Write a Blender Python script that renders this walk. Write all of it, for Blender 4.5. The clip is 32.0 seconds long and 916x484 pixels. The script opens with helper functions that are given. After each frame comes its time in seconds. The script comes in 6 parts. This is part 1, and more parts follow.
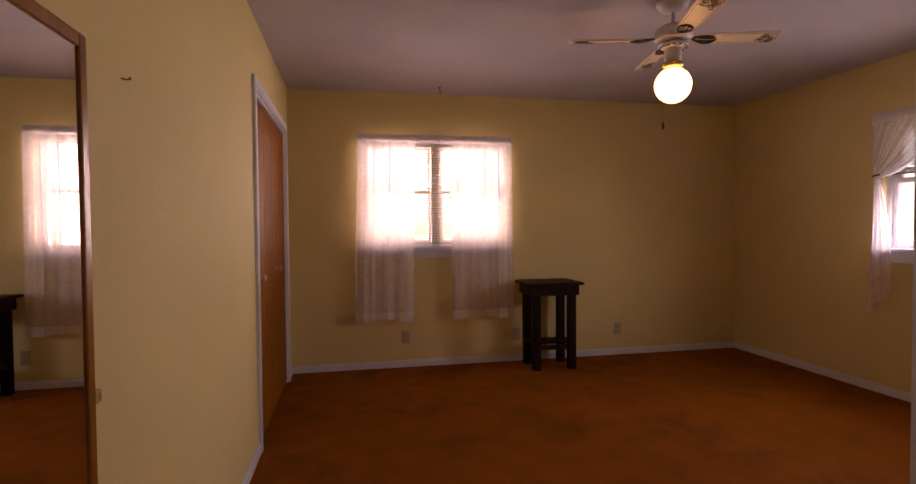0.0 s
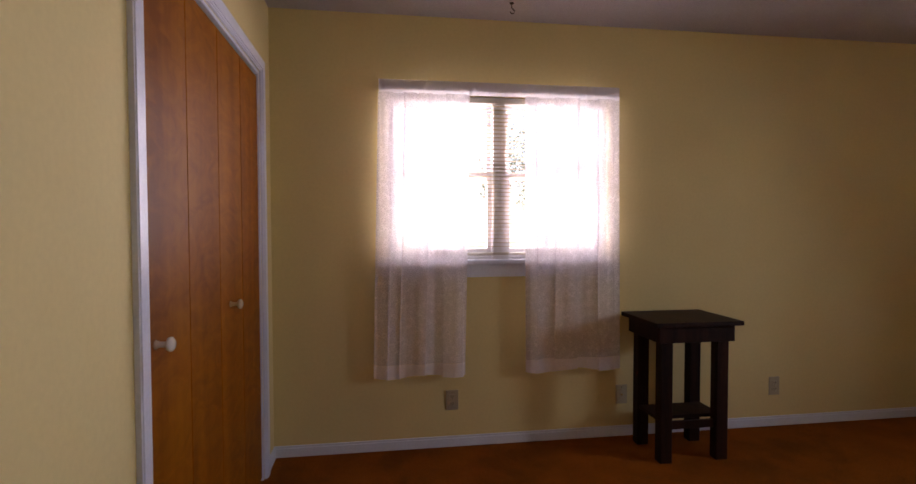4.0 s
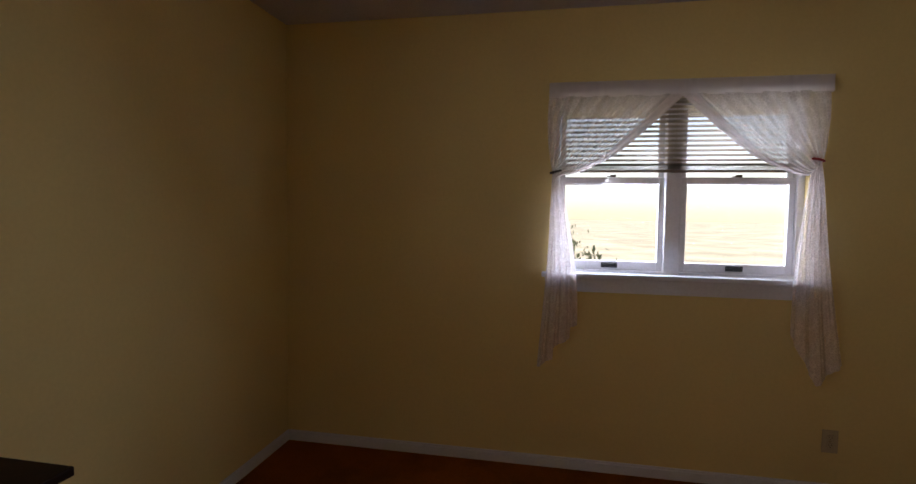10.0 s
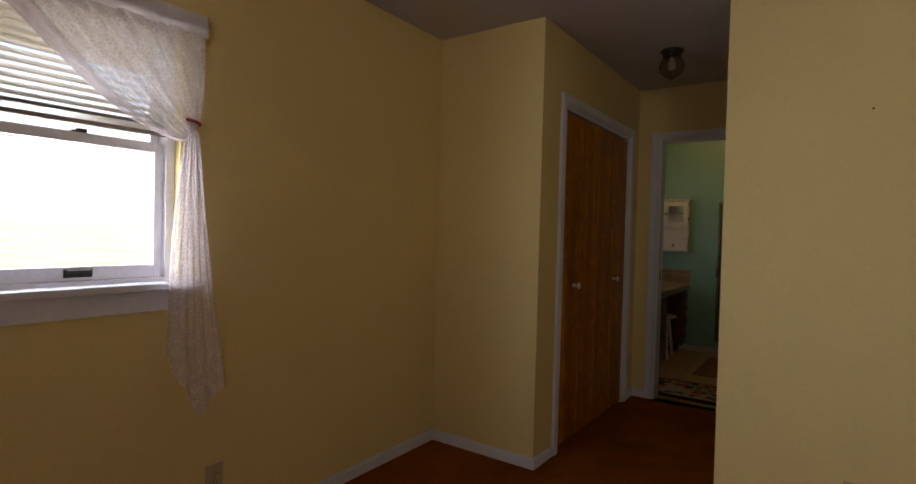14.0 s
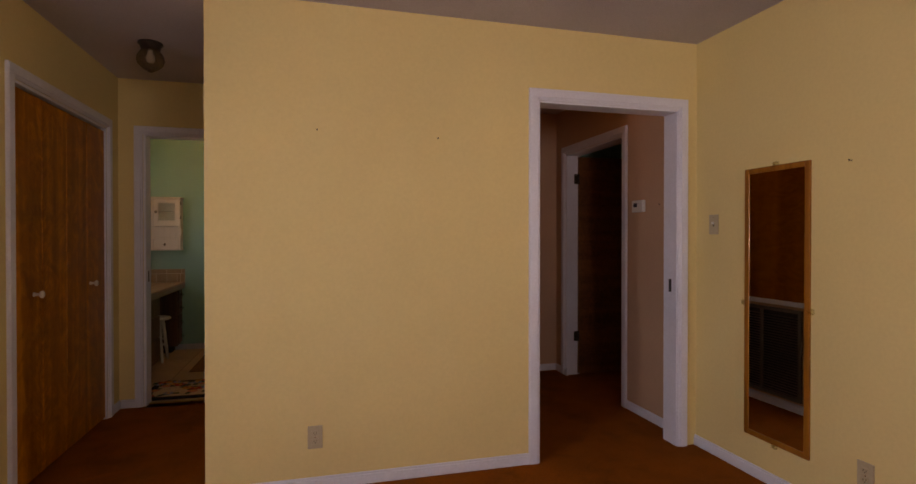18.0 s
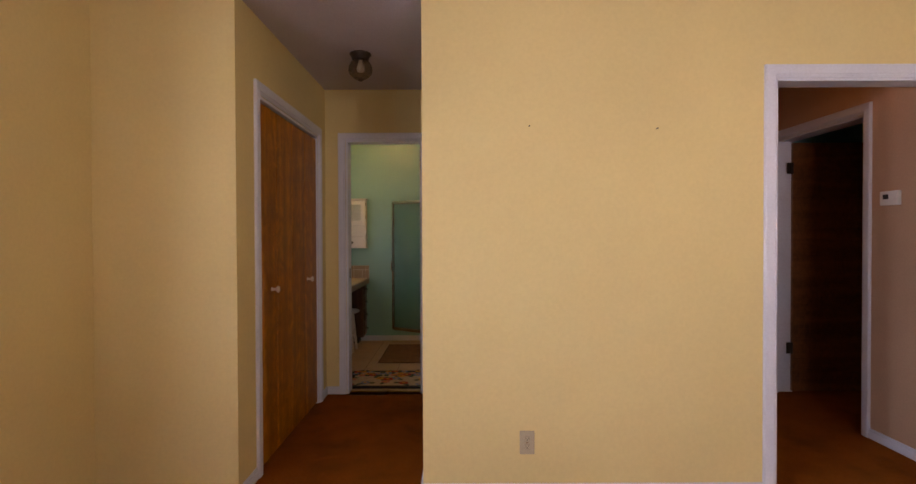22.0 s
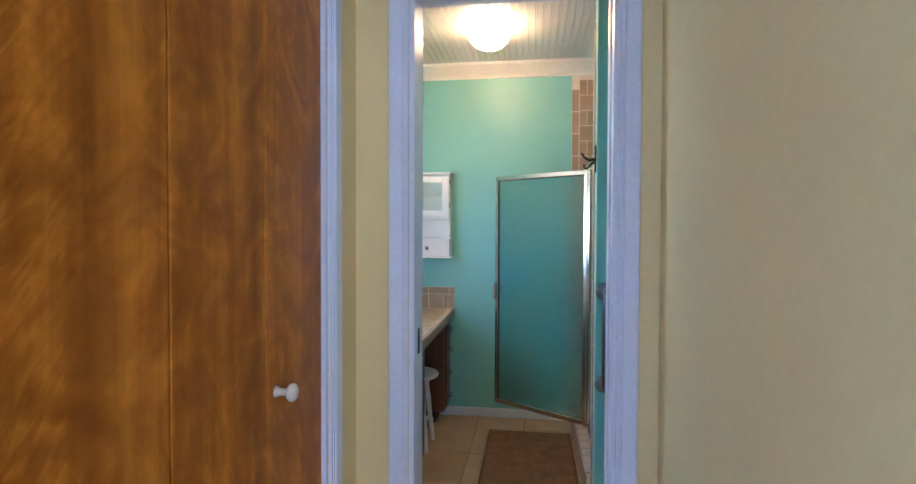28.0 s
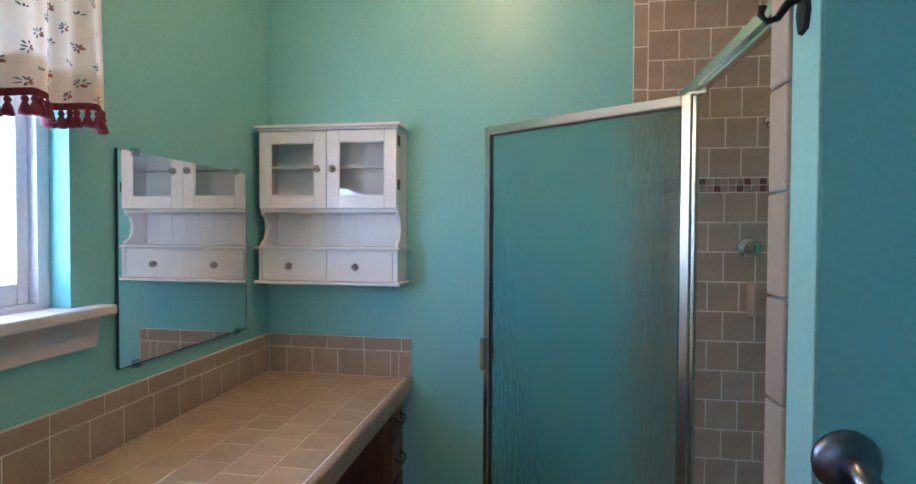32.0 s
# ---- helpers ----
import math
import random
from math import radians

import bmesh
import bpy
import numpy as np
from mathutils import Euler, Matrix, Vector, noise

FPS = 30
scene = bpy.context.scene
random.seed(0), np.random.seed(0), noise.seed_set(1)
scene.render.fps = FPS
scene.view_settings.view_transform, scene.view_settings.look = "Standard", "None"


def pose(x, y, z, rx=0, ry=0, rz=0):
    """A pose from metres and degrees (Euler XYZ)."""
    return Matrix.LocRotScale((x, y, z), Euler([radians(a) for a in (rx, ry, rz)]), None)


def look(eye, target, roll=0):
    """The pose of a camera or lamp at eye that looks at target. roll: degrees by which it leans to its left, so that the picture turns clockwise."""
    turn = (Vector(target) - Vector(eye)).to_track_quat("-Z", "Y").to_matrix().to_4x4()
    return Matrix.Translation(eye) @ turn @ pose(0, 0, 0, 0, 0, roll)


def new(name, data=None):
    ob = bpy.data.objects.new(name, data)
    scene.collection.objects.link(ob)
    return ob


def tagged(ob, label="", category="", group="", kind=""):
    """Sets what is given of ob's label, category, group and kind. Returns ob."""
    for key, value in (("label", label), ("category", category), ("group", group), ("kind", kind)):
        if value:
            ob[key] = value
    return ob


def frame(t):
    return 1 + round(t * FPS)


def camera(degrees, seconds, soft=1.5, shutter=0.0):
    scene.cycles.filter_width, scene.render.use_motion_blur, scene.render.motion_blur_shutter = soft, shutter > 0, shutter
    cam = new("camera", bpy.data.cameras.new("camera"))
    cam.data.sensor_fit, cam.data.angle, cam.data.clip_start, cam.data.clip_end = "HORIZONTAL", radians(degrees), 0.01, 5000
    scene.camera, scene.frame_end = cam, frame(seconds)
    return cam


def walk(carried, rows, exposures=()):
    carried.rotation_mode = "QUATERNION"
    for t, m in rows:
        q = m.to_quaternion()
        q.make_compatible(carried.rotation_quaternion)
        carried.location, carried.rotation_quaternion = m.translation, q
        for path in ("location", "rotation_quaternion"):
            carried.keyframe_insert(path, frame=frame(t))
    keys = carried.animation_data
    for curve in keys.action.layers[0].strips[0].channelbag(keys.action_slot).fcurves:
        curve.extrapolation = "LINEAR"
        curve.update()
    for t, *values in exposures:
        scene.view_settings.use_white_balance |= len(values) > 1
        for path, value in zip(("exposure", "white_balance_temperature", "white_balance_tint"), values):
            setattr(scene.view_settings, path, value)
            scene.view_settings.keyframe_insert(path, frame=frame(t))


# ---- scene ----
cam = camera(81.1, 32.0)
PATH = [
    (0, (0.516, -4.773, 1.248), (0.909, -2.812, 1.193), -0.5),
    (0.5, (0.534, -4.556, 1.255), (0.876, -2.587, 1.2), -0.4),
    (1, (0.56, -4.366, 1.247), (0.878, -2.393, 1.194), -0.4),
    (1.5, (0.579, -4.132, 1.247), (0.895, -2.158, 1.193), -0.3),
    (2, (0.572, -3.904, 1.249), (0.867, -1.926, 1.192), -0.4),
    (2.5, (0.527, -3.686, 1.256), (0.83, -1.71, 1.196), -0.2),
    (4.5, (0.6, -2.802, 1.279), (0.901, -0.826, 1.214), -0.1),
    (5, (0.648, -2.59, 1.278), (0.963, -0.616, 1.221), -0.2),
    (5.5, (0.695, -2.402, 1.287), (1.017, -0.429, 1.228), -0.1),
    (6, (0.756, -2.242, 1.309), (1.218, -0.297, 1.237), 0.1),
    (6.5, (0.877, -2.111, 1.319), (1.583, -0.242, 1.235), 0.3),
    (7, (0.998, -2.041, 1.319), (1.911, -0.263, 1.238), 0.2),
    (7.5, (1.062, -1.952, 1.32), (2.214, -0.319, 1.238), 0.3),
    (8, (1.096, -1.848, 1.318), (2.562, -0.488, 1.244), 0.6),
    (8.5, (1.226, -1.804, 1.313), (2.858, -0.651, 1.231), 1.5),
    (9, (1.291, -1.781, 1.315), (3.059, -0.847, 1.244), 0.7),
    (10, (1.442, -1.6, 1.39), (3.4, -1.211, 1.271), 0.8),
    (10.5, (1.506, -1.581, 1.4), (3.501, -1.524, 1.271), 1.0),
    (11, (1.585, -1.614, 1.399), (3.571, -1.817, 1.27), 0.9),
    (12, (1.936, -1.574, 1.336), (3.772, -2.362, 1.254), 1.1),
    (12.5, (2.098, -1.57, 1.306), (3.76, -2.68, 1.248), 1.7),
    (13, (2.204, -1.618, 1.284), (3.694, -2.95, 1.236), 1.5),
    (13.5, (2.286, -1.692, 1.273), (3.619, -3.182, 1.232), 1.4),
    (14, (2.352, -1.723, 1.279), (3.497, -3.362, 1.241), 1.5),
    (14.5, (2.386, -1.72, 1.274), (3.31, -3.494, 1.242), 1.6),
    (16.5, (2.325, -1.646, 1.26), (2.344, -3.646, 1.254), 0.8),
    (17, (2.295, -1.617, 1.264), (2.076, -3.605, 1.253), 0.5),
    (17.5, (2.271, -1.599, 1.261), (1.862, -3.557, 1.248), 0.2),
    (18, (2.253, -1.598, 1.263), (1.733, -3.529, 1.247), 0.0),
    (18.5, (2.255, -1.606, 1.259), (1.673, -3.519, 1.242), -0.1),
    (19, (2.284, -1.631, 1.26), (1.682, -3.538, 1.24), -0.1),
    (19.5, (2.331, -1.662, 1.259), (1.73, -3.569, 1.238), -0.1),
    (20, (2.372, -1.686, 1.263), (1.792, -3.6, 1.24), -0.2),
    (20.5, (2.431, -1.71, 1.269), (1.913, -3.641, 1.242), -0.3),
    (21, (2.51, -1.73, 1.273), (2.132, -3.693, 1.243), -0.3),
    (21.5, (2.565, -1.745, 1.278), (2.386, -3.737, 1.244), -0.3),
    (22, (2.583, -1.77, 1.278), (2.583, -3.77, 1.251), -0.2),
    (22.5, (2.577, -1.823, 1.282), (2.749, -3.816, 1.257), -0.2),
    (23, (2.567, -1.915, 1.27), (2.822, -3.899, 1.244), 0.0),
    (23.5, (2.618, -2.057, 1.275), (2.877, -4.04, 1.245), 0.1),
    (24, (2.72, -2.3, 1.285), (2.984, -4.282, 1.253), 0.3),
    (24.5, (2.796, -2.555, 1.294), (3.061, -4.537, 1.26), 0.3),
    (26.5, (3.06, -3.637, 1.319), (3.33, -5.619, 1.278), -0.1),
    (27, (3.091, -3.933, 1.319), (3.364, -5.914, 1.281), -0.0),
    (27.5, (3.088, -4.206, 1.32), (3.366, -6.187, 1.28), 0.1),
    (28, (3.112, -4.495, 1.316), (3.389, -6.475, 1.271), 0.2),
    (28.5, (3.145, -4.768, 1.315), (3.423, -6.748, 1.272), 0.0),
    (29, (3.14, -5.029, 1.32), (3.421, -7.009, 1.275), -0.0),
    (29.5, (3.147, -5.295, 1.308), (3.439, -7.274, 1.267), 0.2),
    (30, (3.178, -5.49, 1.323), (3.469, -7.468, 1.278), 0.1),
    (30.5, (3.143, -5.71, 1.319), (3.443, -7.687, 1.282), 0.2),
    (31, (3.129, -5.906, 1.318), (3.446, -7.88, 1.277), 0.2),
    (31.5, (3.153, -6.087, 1.316), (3.471, -8.061, 1.276), 0.1),
    (32, (3.159, -6.257, 1.323), (3.478, -8.23, 1.281), 0.3),
]
walk(cam, [(t, look(eye, target, roll)) for t, eye, target, roll in PATH],
     [(0.0, 1.05, 8900, 52), (1.0, 1.45, 7300, 39), (2.5, 1.4, 6800, 34), (5.0, 1.1, 6600, 29), (7.0, 0.6, 6900, 28), (8.0, 0.5, 6600, 22), (9.0, 0.35, 6700, 17), (10.5, 0.65, 7100, 25), (12.0, 0.9, 7500, 29), (14.5, 0.9, 7400, 21), (17.0, 1.2, 8400, 40), (19.0, 1.85, 7800, 38), (20.0, 2.05, 7500, 38), (22.0, 2.3, 7200, 36), (24.5, 2.25, 6300, 31), (25.8, 2.9, 5100, 17), (26.5, 3.6, 4300, 8), (27.5, 3.85, 4450, 15), (28.5, 3.85, 4550, 16), (29.5, 4.05, 4450, 16), (30.2, 4.05, 4450, 18), (31.0, 3.4, 4500, 22), (32.0, 3.5, 4450, 22)])
# ---- light ----
world = bpy.data.worlds.new("sky")
scene.world = world
world.use_nodes = True
wn = world.node_tree.nodes
sky = wn.new("ShaderNodeTexSky")
sky.sky_type, sky.sun_disc, sky.dust_density = "NISHITA", False, 0.5
sky.sun_elevation, sky.sun_rotation = radians(62), radians(127)
wn["Background"].inputs["Strength"].default_value = 0.15
world.node_tree.links.new(sky.outputs["Color"], wn["Background"].inputs["Color"])
sun = new("sun", bpy.data.lights.new("sun", "SUN"))
sun.data.energy, sun.data.angle, sun.data.color = 5.0, radians(0.5), (1.0, 0.95, 0.87)
sun.matrix_world = look((14, -13, 20), (14 - 0.80 * 5.0, -13 + 0.60 * 5.0, 20 - 9.4))

# the sky's light in the opening of the bedroom's double window
window_light = new("window_light", bpy.data.lights.new("window_light", "AREA"))
window_light.data.shape, window_light.data.size, window_light.data.size_y = "RECTANGLE", 1.22, 0.90
window_light.data.energy, window_light.data.color = 26.0, (0.96, 0.97, 1.0)
window_light.matrix_world = look((1.275, 0.30, 1.52), (1.275, -1.0, 1.52))
# the sky's light in the open lower half of the east window
east_light = new("east_light", bpy.data.lights.new("east_light", "AREA"))
east_light.data.shape, east_light.data.size, east_light.data.size_y = "RECTANGLE", 1.14, 0.46
east_light.data.energy, east_light.data.color = 21.0, (0.74, 0.87, 1.0)
east_light.matrix_world = look((4.66, -2.146, 1.38), (3.0, -2.95, 0.45))

# the sky's light in the open lower half of the bathroom window
bath_light = new("bath_light", bpy.data.lights.new("bath_light", "AREA"))
bath_light.data.shape, bath_light.data.size, bath_light.data.size_y = "RECTANGLE", 0.66, 0.40
bath_light.data.energy, bath_light.data.color = 0.62, (0.90, 0.96, 1.0)
bath_light.matrix_world = look((4.40, -6.98, 1.38), (3.0, -6.98, 1.38))

FAN_LAMP, BATH_LAMP = 2.7, 3.5

# ---- helpers of the scene ----
def link(t, a, b):
    t.links.new(a, b)


def mat(name, col, rough=0.5, metal=0.0, var=0.08, scale=3.0, fine=0.04, fscale=90.0, bump=0.0, bscale=150.0, spec=0.5, coat=0.0, stretch=None, random_by=0.0):
    """A painted or plain surface: two scales of tone, fine relief."""
    m = bpy.data.materials.new(name)
    m.use_nodes = True
    t = m.node_tree
    b = t.nodes["Principled BSDF"]
    b.inputs["Roughness"].default_value, b.inputs["Metallic"].default_value = rough, metal
    b.inputs["Specular IOR Level"].default_value, b.inputs["Coat Weight"].default_value = spec, coat
    co = t.nodes.new("ShaderNodeTexCoord")
    src = co.outputs["Object"]
    if stretch:
        mp = t.nodes.new("ShaderNodeMapping")
        mp.inputs["Scale"].default_value = stretch
        link(t, src, mp.inputs["Vector"])
        src = mp.outputs["Vector"]
    last = None
    for sc, amount, det in ((scale, var, 3), (fscale, fine, 2)):
        n = t.nodes.new("ShaderNodeTexNoise")
        n.inputs["Scale"].default_value, n.inputs["Detail"].default_value = sc, det
        link(t, src, n.inputs["Vector"])
        r = t.nodes.new("ShaderNodeMapRange")
        r.inputs["From Min"].default_value, r.inputs["From Max"].default_value = 0.3, 0.7
        r.inputs["To Min"].default_value, r.inputs["To Max"].default_value = 1 - amount, 1 + amount
        link(t, n.outputs["Fac"], r.inputs["Value"])
        if last is None:
            last = r.outputs["Result"]
        else:
            x = t.nodes.new("ShaderNodeMath")
            x.operation = "MULTIPLY"
            link(t, last, x.inputs[0])
            link(t, r.outputs["Result"], x.inputs[1])
            last = x.outputs["Value"]
    if random_by:
        o = t.nodes.new("ShaderNodeObjectInfo")
        r = t.nodes.new("ShaderNodeMapRange")
        r.inputs["To Min"].default_value, r.inputs["To Max"].default_value = 1 - random_by, 1 + random_by
        link(t, o.outputs["Random"], r.inputs["Value"])
        x = t.nodes.new("ShaderNodeMath")
        x.operation = "MULTIPLY"
        link(t, last, x.inputs[0])
        link(t, r.outputs["Result"], x.inputs[1])
        last = x.outputs["Value"]
    v = t.nodes.new("ShaderNodeVectorMath")
    v.operation = "SCALE"
    v.inputs[0].default_value = col
    link(t, last, v.inputs["Scale"])
    link(t, v.outputs["Vector"], b.inputs["Base Color"])
    if bump:
        n = t.nodes.new("ShaderNodeTexNoise")
        n.inputs["Scale"].default_value, n.inputs["Detail"].default_value = bscale, 3
        link(t, src, n.inputs["Vector"])
        k = t.nodes.new("ShaderNodeBump")
        k.inputs["Strength"].default_value, k.inputs["Distance"].default_value = bump, 0.004
        link(t, n.outputs["Fac"], k.inputs["Height"])
        link(t, k.outputs["Normal"], b.inputs["Normal"])
    return m


def wood(name, dark, light, axis="z", rough=0.3, coat=0.4, figure=0.5, scale=1.0, pores=0.18, spec=0.5):
    """Varnished wood: long grain, pores and a rippled figure across it."""
    m = bpy.data.materials.new(name)
    m.use_nodes = True
    t = m.node_tree
    b = t.nodes["Principled BSDF"]
    b.inputs["Roughness"].default_value, b.inputs["Coat Weight"].default_value, b.inputs["Coat Roughness"].default_value = rough, coat, 0.22
    co = t.nodes.new("ShaderNodeTexCoord")
    oi = t.nodes.new("ShaderNodeObjectInfo")
    ad = t.nodes.new("ShaderNodeVectorMath")
    ad.operation = "MULTIPLY_ADD"
    ad.inputs[1].default_value, ad.inputs[2].default_value = (1, 1, 1), (0, 0, 0)
    link(t, co.outputs["Object"], ad.inputs[0])
    sc = t.nodes.new("ShaderNodeVectorMath")
    sc.operation = "SCALE"
    sc.inputs[0].default_value = (7.3, 5.1, 3.7)
    link(t, oi.outputs["Random"], sc.inputs["Scale"])
    link(t, sc.outputs["Vector"], ad.inputs[2])
    grain = (9 * scale, 9 * scale, 0.7 * scale) if axis == "z" else (0.7 * scale, 9 * scale, 9 * scale) if axis == "x" else (9 * scale, 0.7 * scale, 9 * scale)
    ripple = (10 * scale, 10 * scale, 20 * scale) if axis == "z" else (20 * scale, 10 * scale, 10 * scale) if axis == "x" else (10 * scale, 20 * scale, 10 * scale)
    outs = []
    for mult, det, dis in ((grain, 4, 0.6), (ripple, 3, 2.4), (tuple(14 * g for g in grain), 2, 0.0)):
        mp = t.nodes.new("ShaderNodeMapping")
        mp.inputs["Scale"].default_value = mult
        link(t, ad.outputs["Vector"], mp.inputs["Vector"])
        n = t.nodes.new("ShaderNodeTexNoise")
        n.inputs["Scale"].default_value, n.inputs["Detail"].default_value, n.inputs["Distortion"].default_value = 1.0, det, dis
        link(t, mp.outputs["Vector"], n.inputs["Vector"])
        outs.append(n.outputs["Fac"])
    a = t.nodes.new("ShaderNodeMix")
    a.inputs["Factor"].default_value = figure * 0.6
    link(t, outs[0], a.inputs["A"])
    link(t, outs[1], a.inputs["B"])
    a2 = t.nodes.new("ShaderNodeMix")
    a2.inputs["Factor"].default_value = pores
    b.inputs["Specular IOR Level"].default_value = spec
    link(t, a.outputs["Result"], a2.inputs["A"])
    link(t, outs[2], a2.inputs["B"])
    r = t.nodes.new("ShaderNodeValToRGB")
    r.color_ramp.elements[0].position, r.color_ramp.elements[1].position = 0.36, 0.66
    r.color_ramp.elements[0].color, r.color_ramp.elements[1].color = (*dark, 1), (*light, 1)
    link(t, a2.outputs["Result"], r.inputs["Fac"])
    link(t, r.outputs["Color"], b.inputs["Base Color"])
    k = t.nodes.new("ShaderNodeBump")
    k.inputs["Strength"].default_value, k.inputs["Distance"].default_value = 0.08, 0.002
    link(t, outs[1], k.inputs["Height"])
    link(t, k.outputs["Normal"], b.inputs["Normal"])
    return m


def plume_wood(name, dark, middle, light, centre):
    """Book-matched birch veneer: broad upright bands, and a feathered plume that rises to both sides of a seam along y."""
    m = bpy.data.materials.new(name)
    m.use_nodes = True
    t = m.node_tree
    b = t.nodes["Principled BSDF"]
    b.inputs["Roughness"].default_value, b.inputs["Specular IOR Level"].default_value = 0.36, 0.22
    co, sp = t.nodes.new("ShaderNodeTexCoord"), t.nodes.new("ShaderNodeSeparateXYZ")
    link(t, co.outputs["Object"], sp.inputs["Vector"])
    def calc(op, a, b2, c=None):
        n = t.nodes.new("ShaderNodeMath")
        n.operation = op
        for k, v in enumerate((a, b2, c)):
            if v is None:
                continue
            if isinstance(v, (int, float)):
                n.inputs[k].default_value = v
            else:
                link(t, v, n.inputs[k])
        return n.outputs["Value"]
    away = calc("ABSOLUTE", calc("ADD", sp.outputs["Y"], -centre), 0)
    climb = calc("MULTIPLY_ADD", away, -1.1, sp.outputs["Z"])
    def grain(u, v, w, detail, twist):
        c, n = t.nodes.new("ShaderNodeCombineXYZ"), t.nodes.new("ShaderNodeTexNoise")
        for k, q in zip("XYZ", (u, v, w)):
            if isinstance(q, (int, float)):
                c.inputs[k].default_value = q
            else:
                link(t, q, c.inputs[k])
        n.inputs["Scale"].default_value, n.inputs["Detail"].default_value, n.inputs["Distortion"].default_value = 1.0, detail, twist
        link(t, c.outputs["Vector"], n.inputs["Vector"])
        return n.outputs["Fac"]
    bands = grain(calc("MULTIPLY", sp.outputs["Y"], 15.0), calc("MULTIPLY", sp.outputs["Z"], 0.5), 3.0, 3, 0.5)
    feather = grain(calc("MULTIPLY", away, 15.0), calc("MULTIPLY", climb, 30.0), 1.0, 4, 1.8)
    near = t.nodes.new("ShaderNodeMapRange")
    near.inputs["From Min"].default_value, near.inputs["From Max"].default_value = 0.02, 0.16
    near.inputs["To Min"].default_value, near.inputs["To Max"].default_value = 0.42, 0.07
    link(t, away, near.inputs["Value"])
    cloud = grain(calc("MULTIPLY", sp.outputs["Y"], 6.0), calc("MULTIPLY", sp.outputs["Z"], 4.2), 7.0, 3, 2.6)
    ripple = grain(calc("MULTIPLY", sp.outputs["Y"], 9.0), calc("MULTIPLY", sp.outputs["Z"], 26.0), 5.0, 2, 1.0)
    fibre = grain(calc("MULTIPLY", sp.outputs["Y"], 130.0), calc("MULTIPLY", sp.outputs["Z"], 4.0), 0.0, 2, 0.0)
    plume = calc("MULTIPLY", calc("ADD", feather, -0.5), near.outputs["Result"])
    tone = calc("ADD", calc("MULTIPLY", bands, 0.46), calc("ADD", calc("MULTIPLY", cloud, 0.38), calc("ADD", calc("MULTIPLY", ripple, 0.10), calc("MULTIPLY", fibre, 0.06))))
    tone = calc("ADD", tone, plume)
    ramp = t.nodes.new("ShaderNodeValToRGB")
    el = ramp.color_ramp.elements
    el[0].position, el[0].color, el[1].position, el[1].color = 0.37, (*dark, 1), 0.63, (*light, 1)
    mid = el.new(0.50)
    mid.color = (*middle, 1)
    link(t, tone, ramp.inputs["Fac"])
    link(t, ramp.outputs["Color"], b.inputs["Base Color"])
    k = t.nodes.new("ShaderNodeBump")
    k.inputs["Strength"].default_value, k.inputs["Distance"].default_value = 0.10, 0.002
    link(t, feather, k.inputs["Height"])
    link(t, k.outputs["Normal"], b.inputs["Normal"])
    return m


def glow(name, col, strength, body=(0.9, 0.88, 0.84)):
    m = bpy.data.materials.new(name)
    m.use_nodes = True
    b = m.node_tree.nodes["Principled BSDF"]
    b.inputs["Base Color"].default_value = (*body, 1)
    b.inputs["Roughness"].default_value = 0.25
    b.inputs["Emission Color"].default_value = (*col, 1)
    b.inputs["Emission Strength"].default_value = strength
    return m


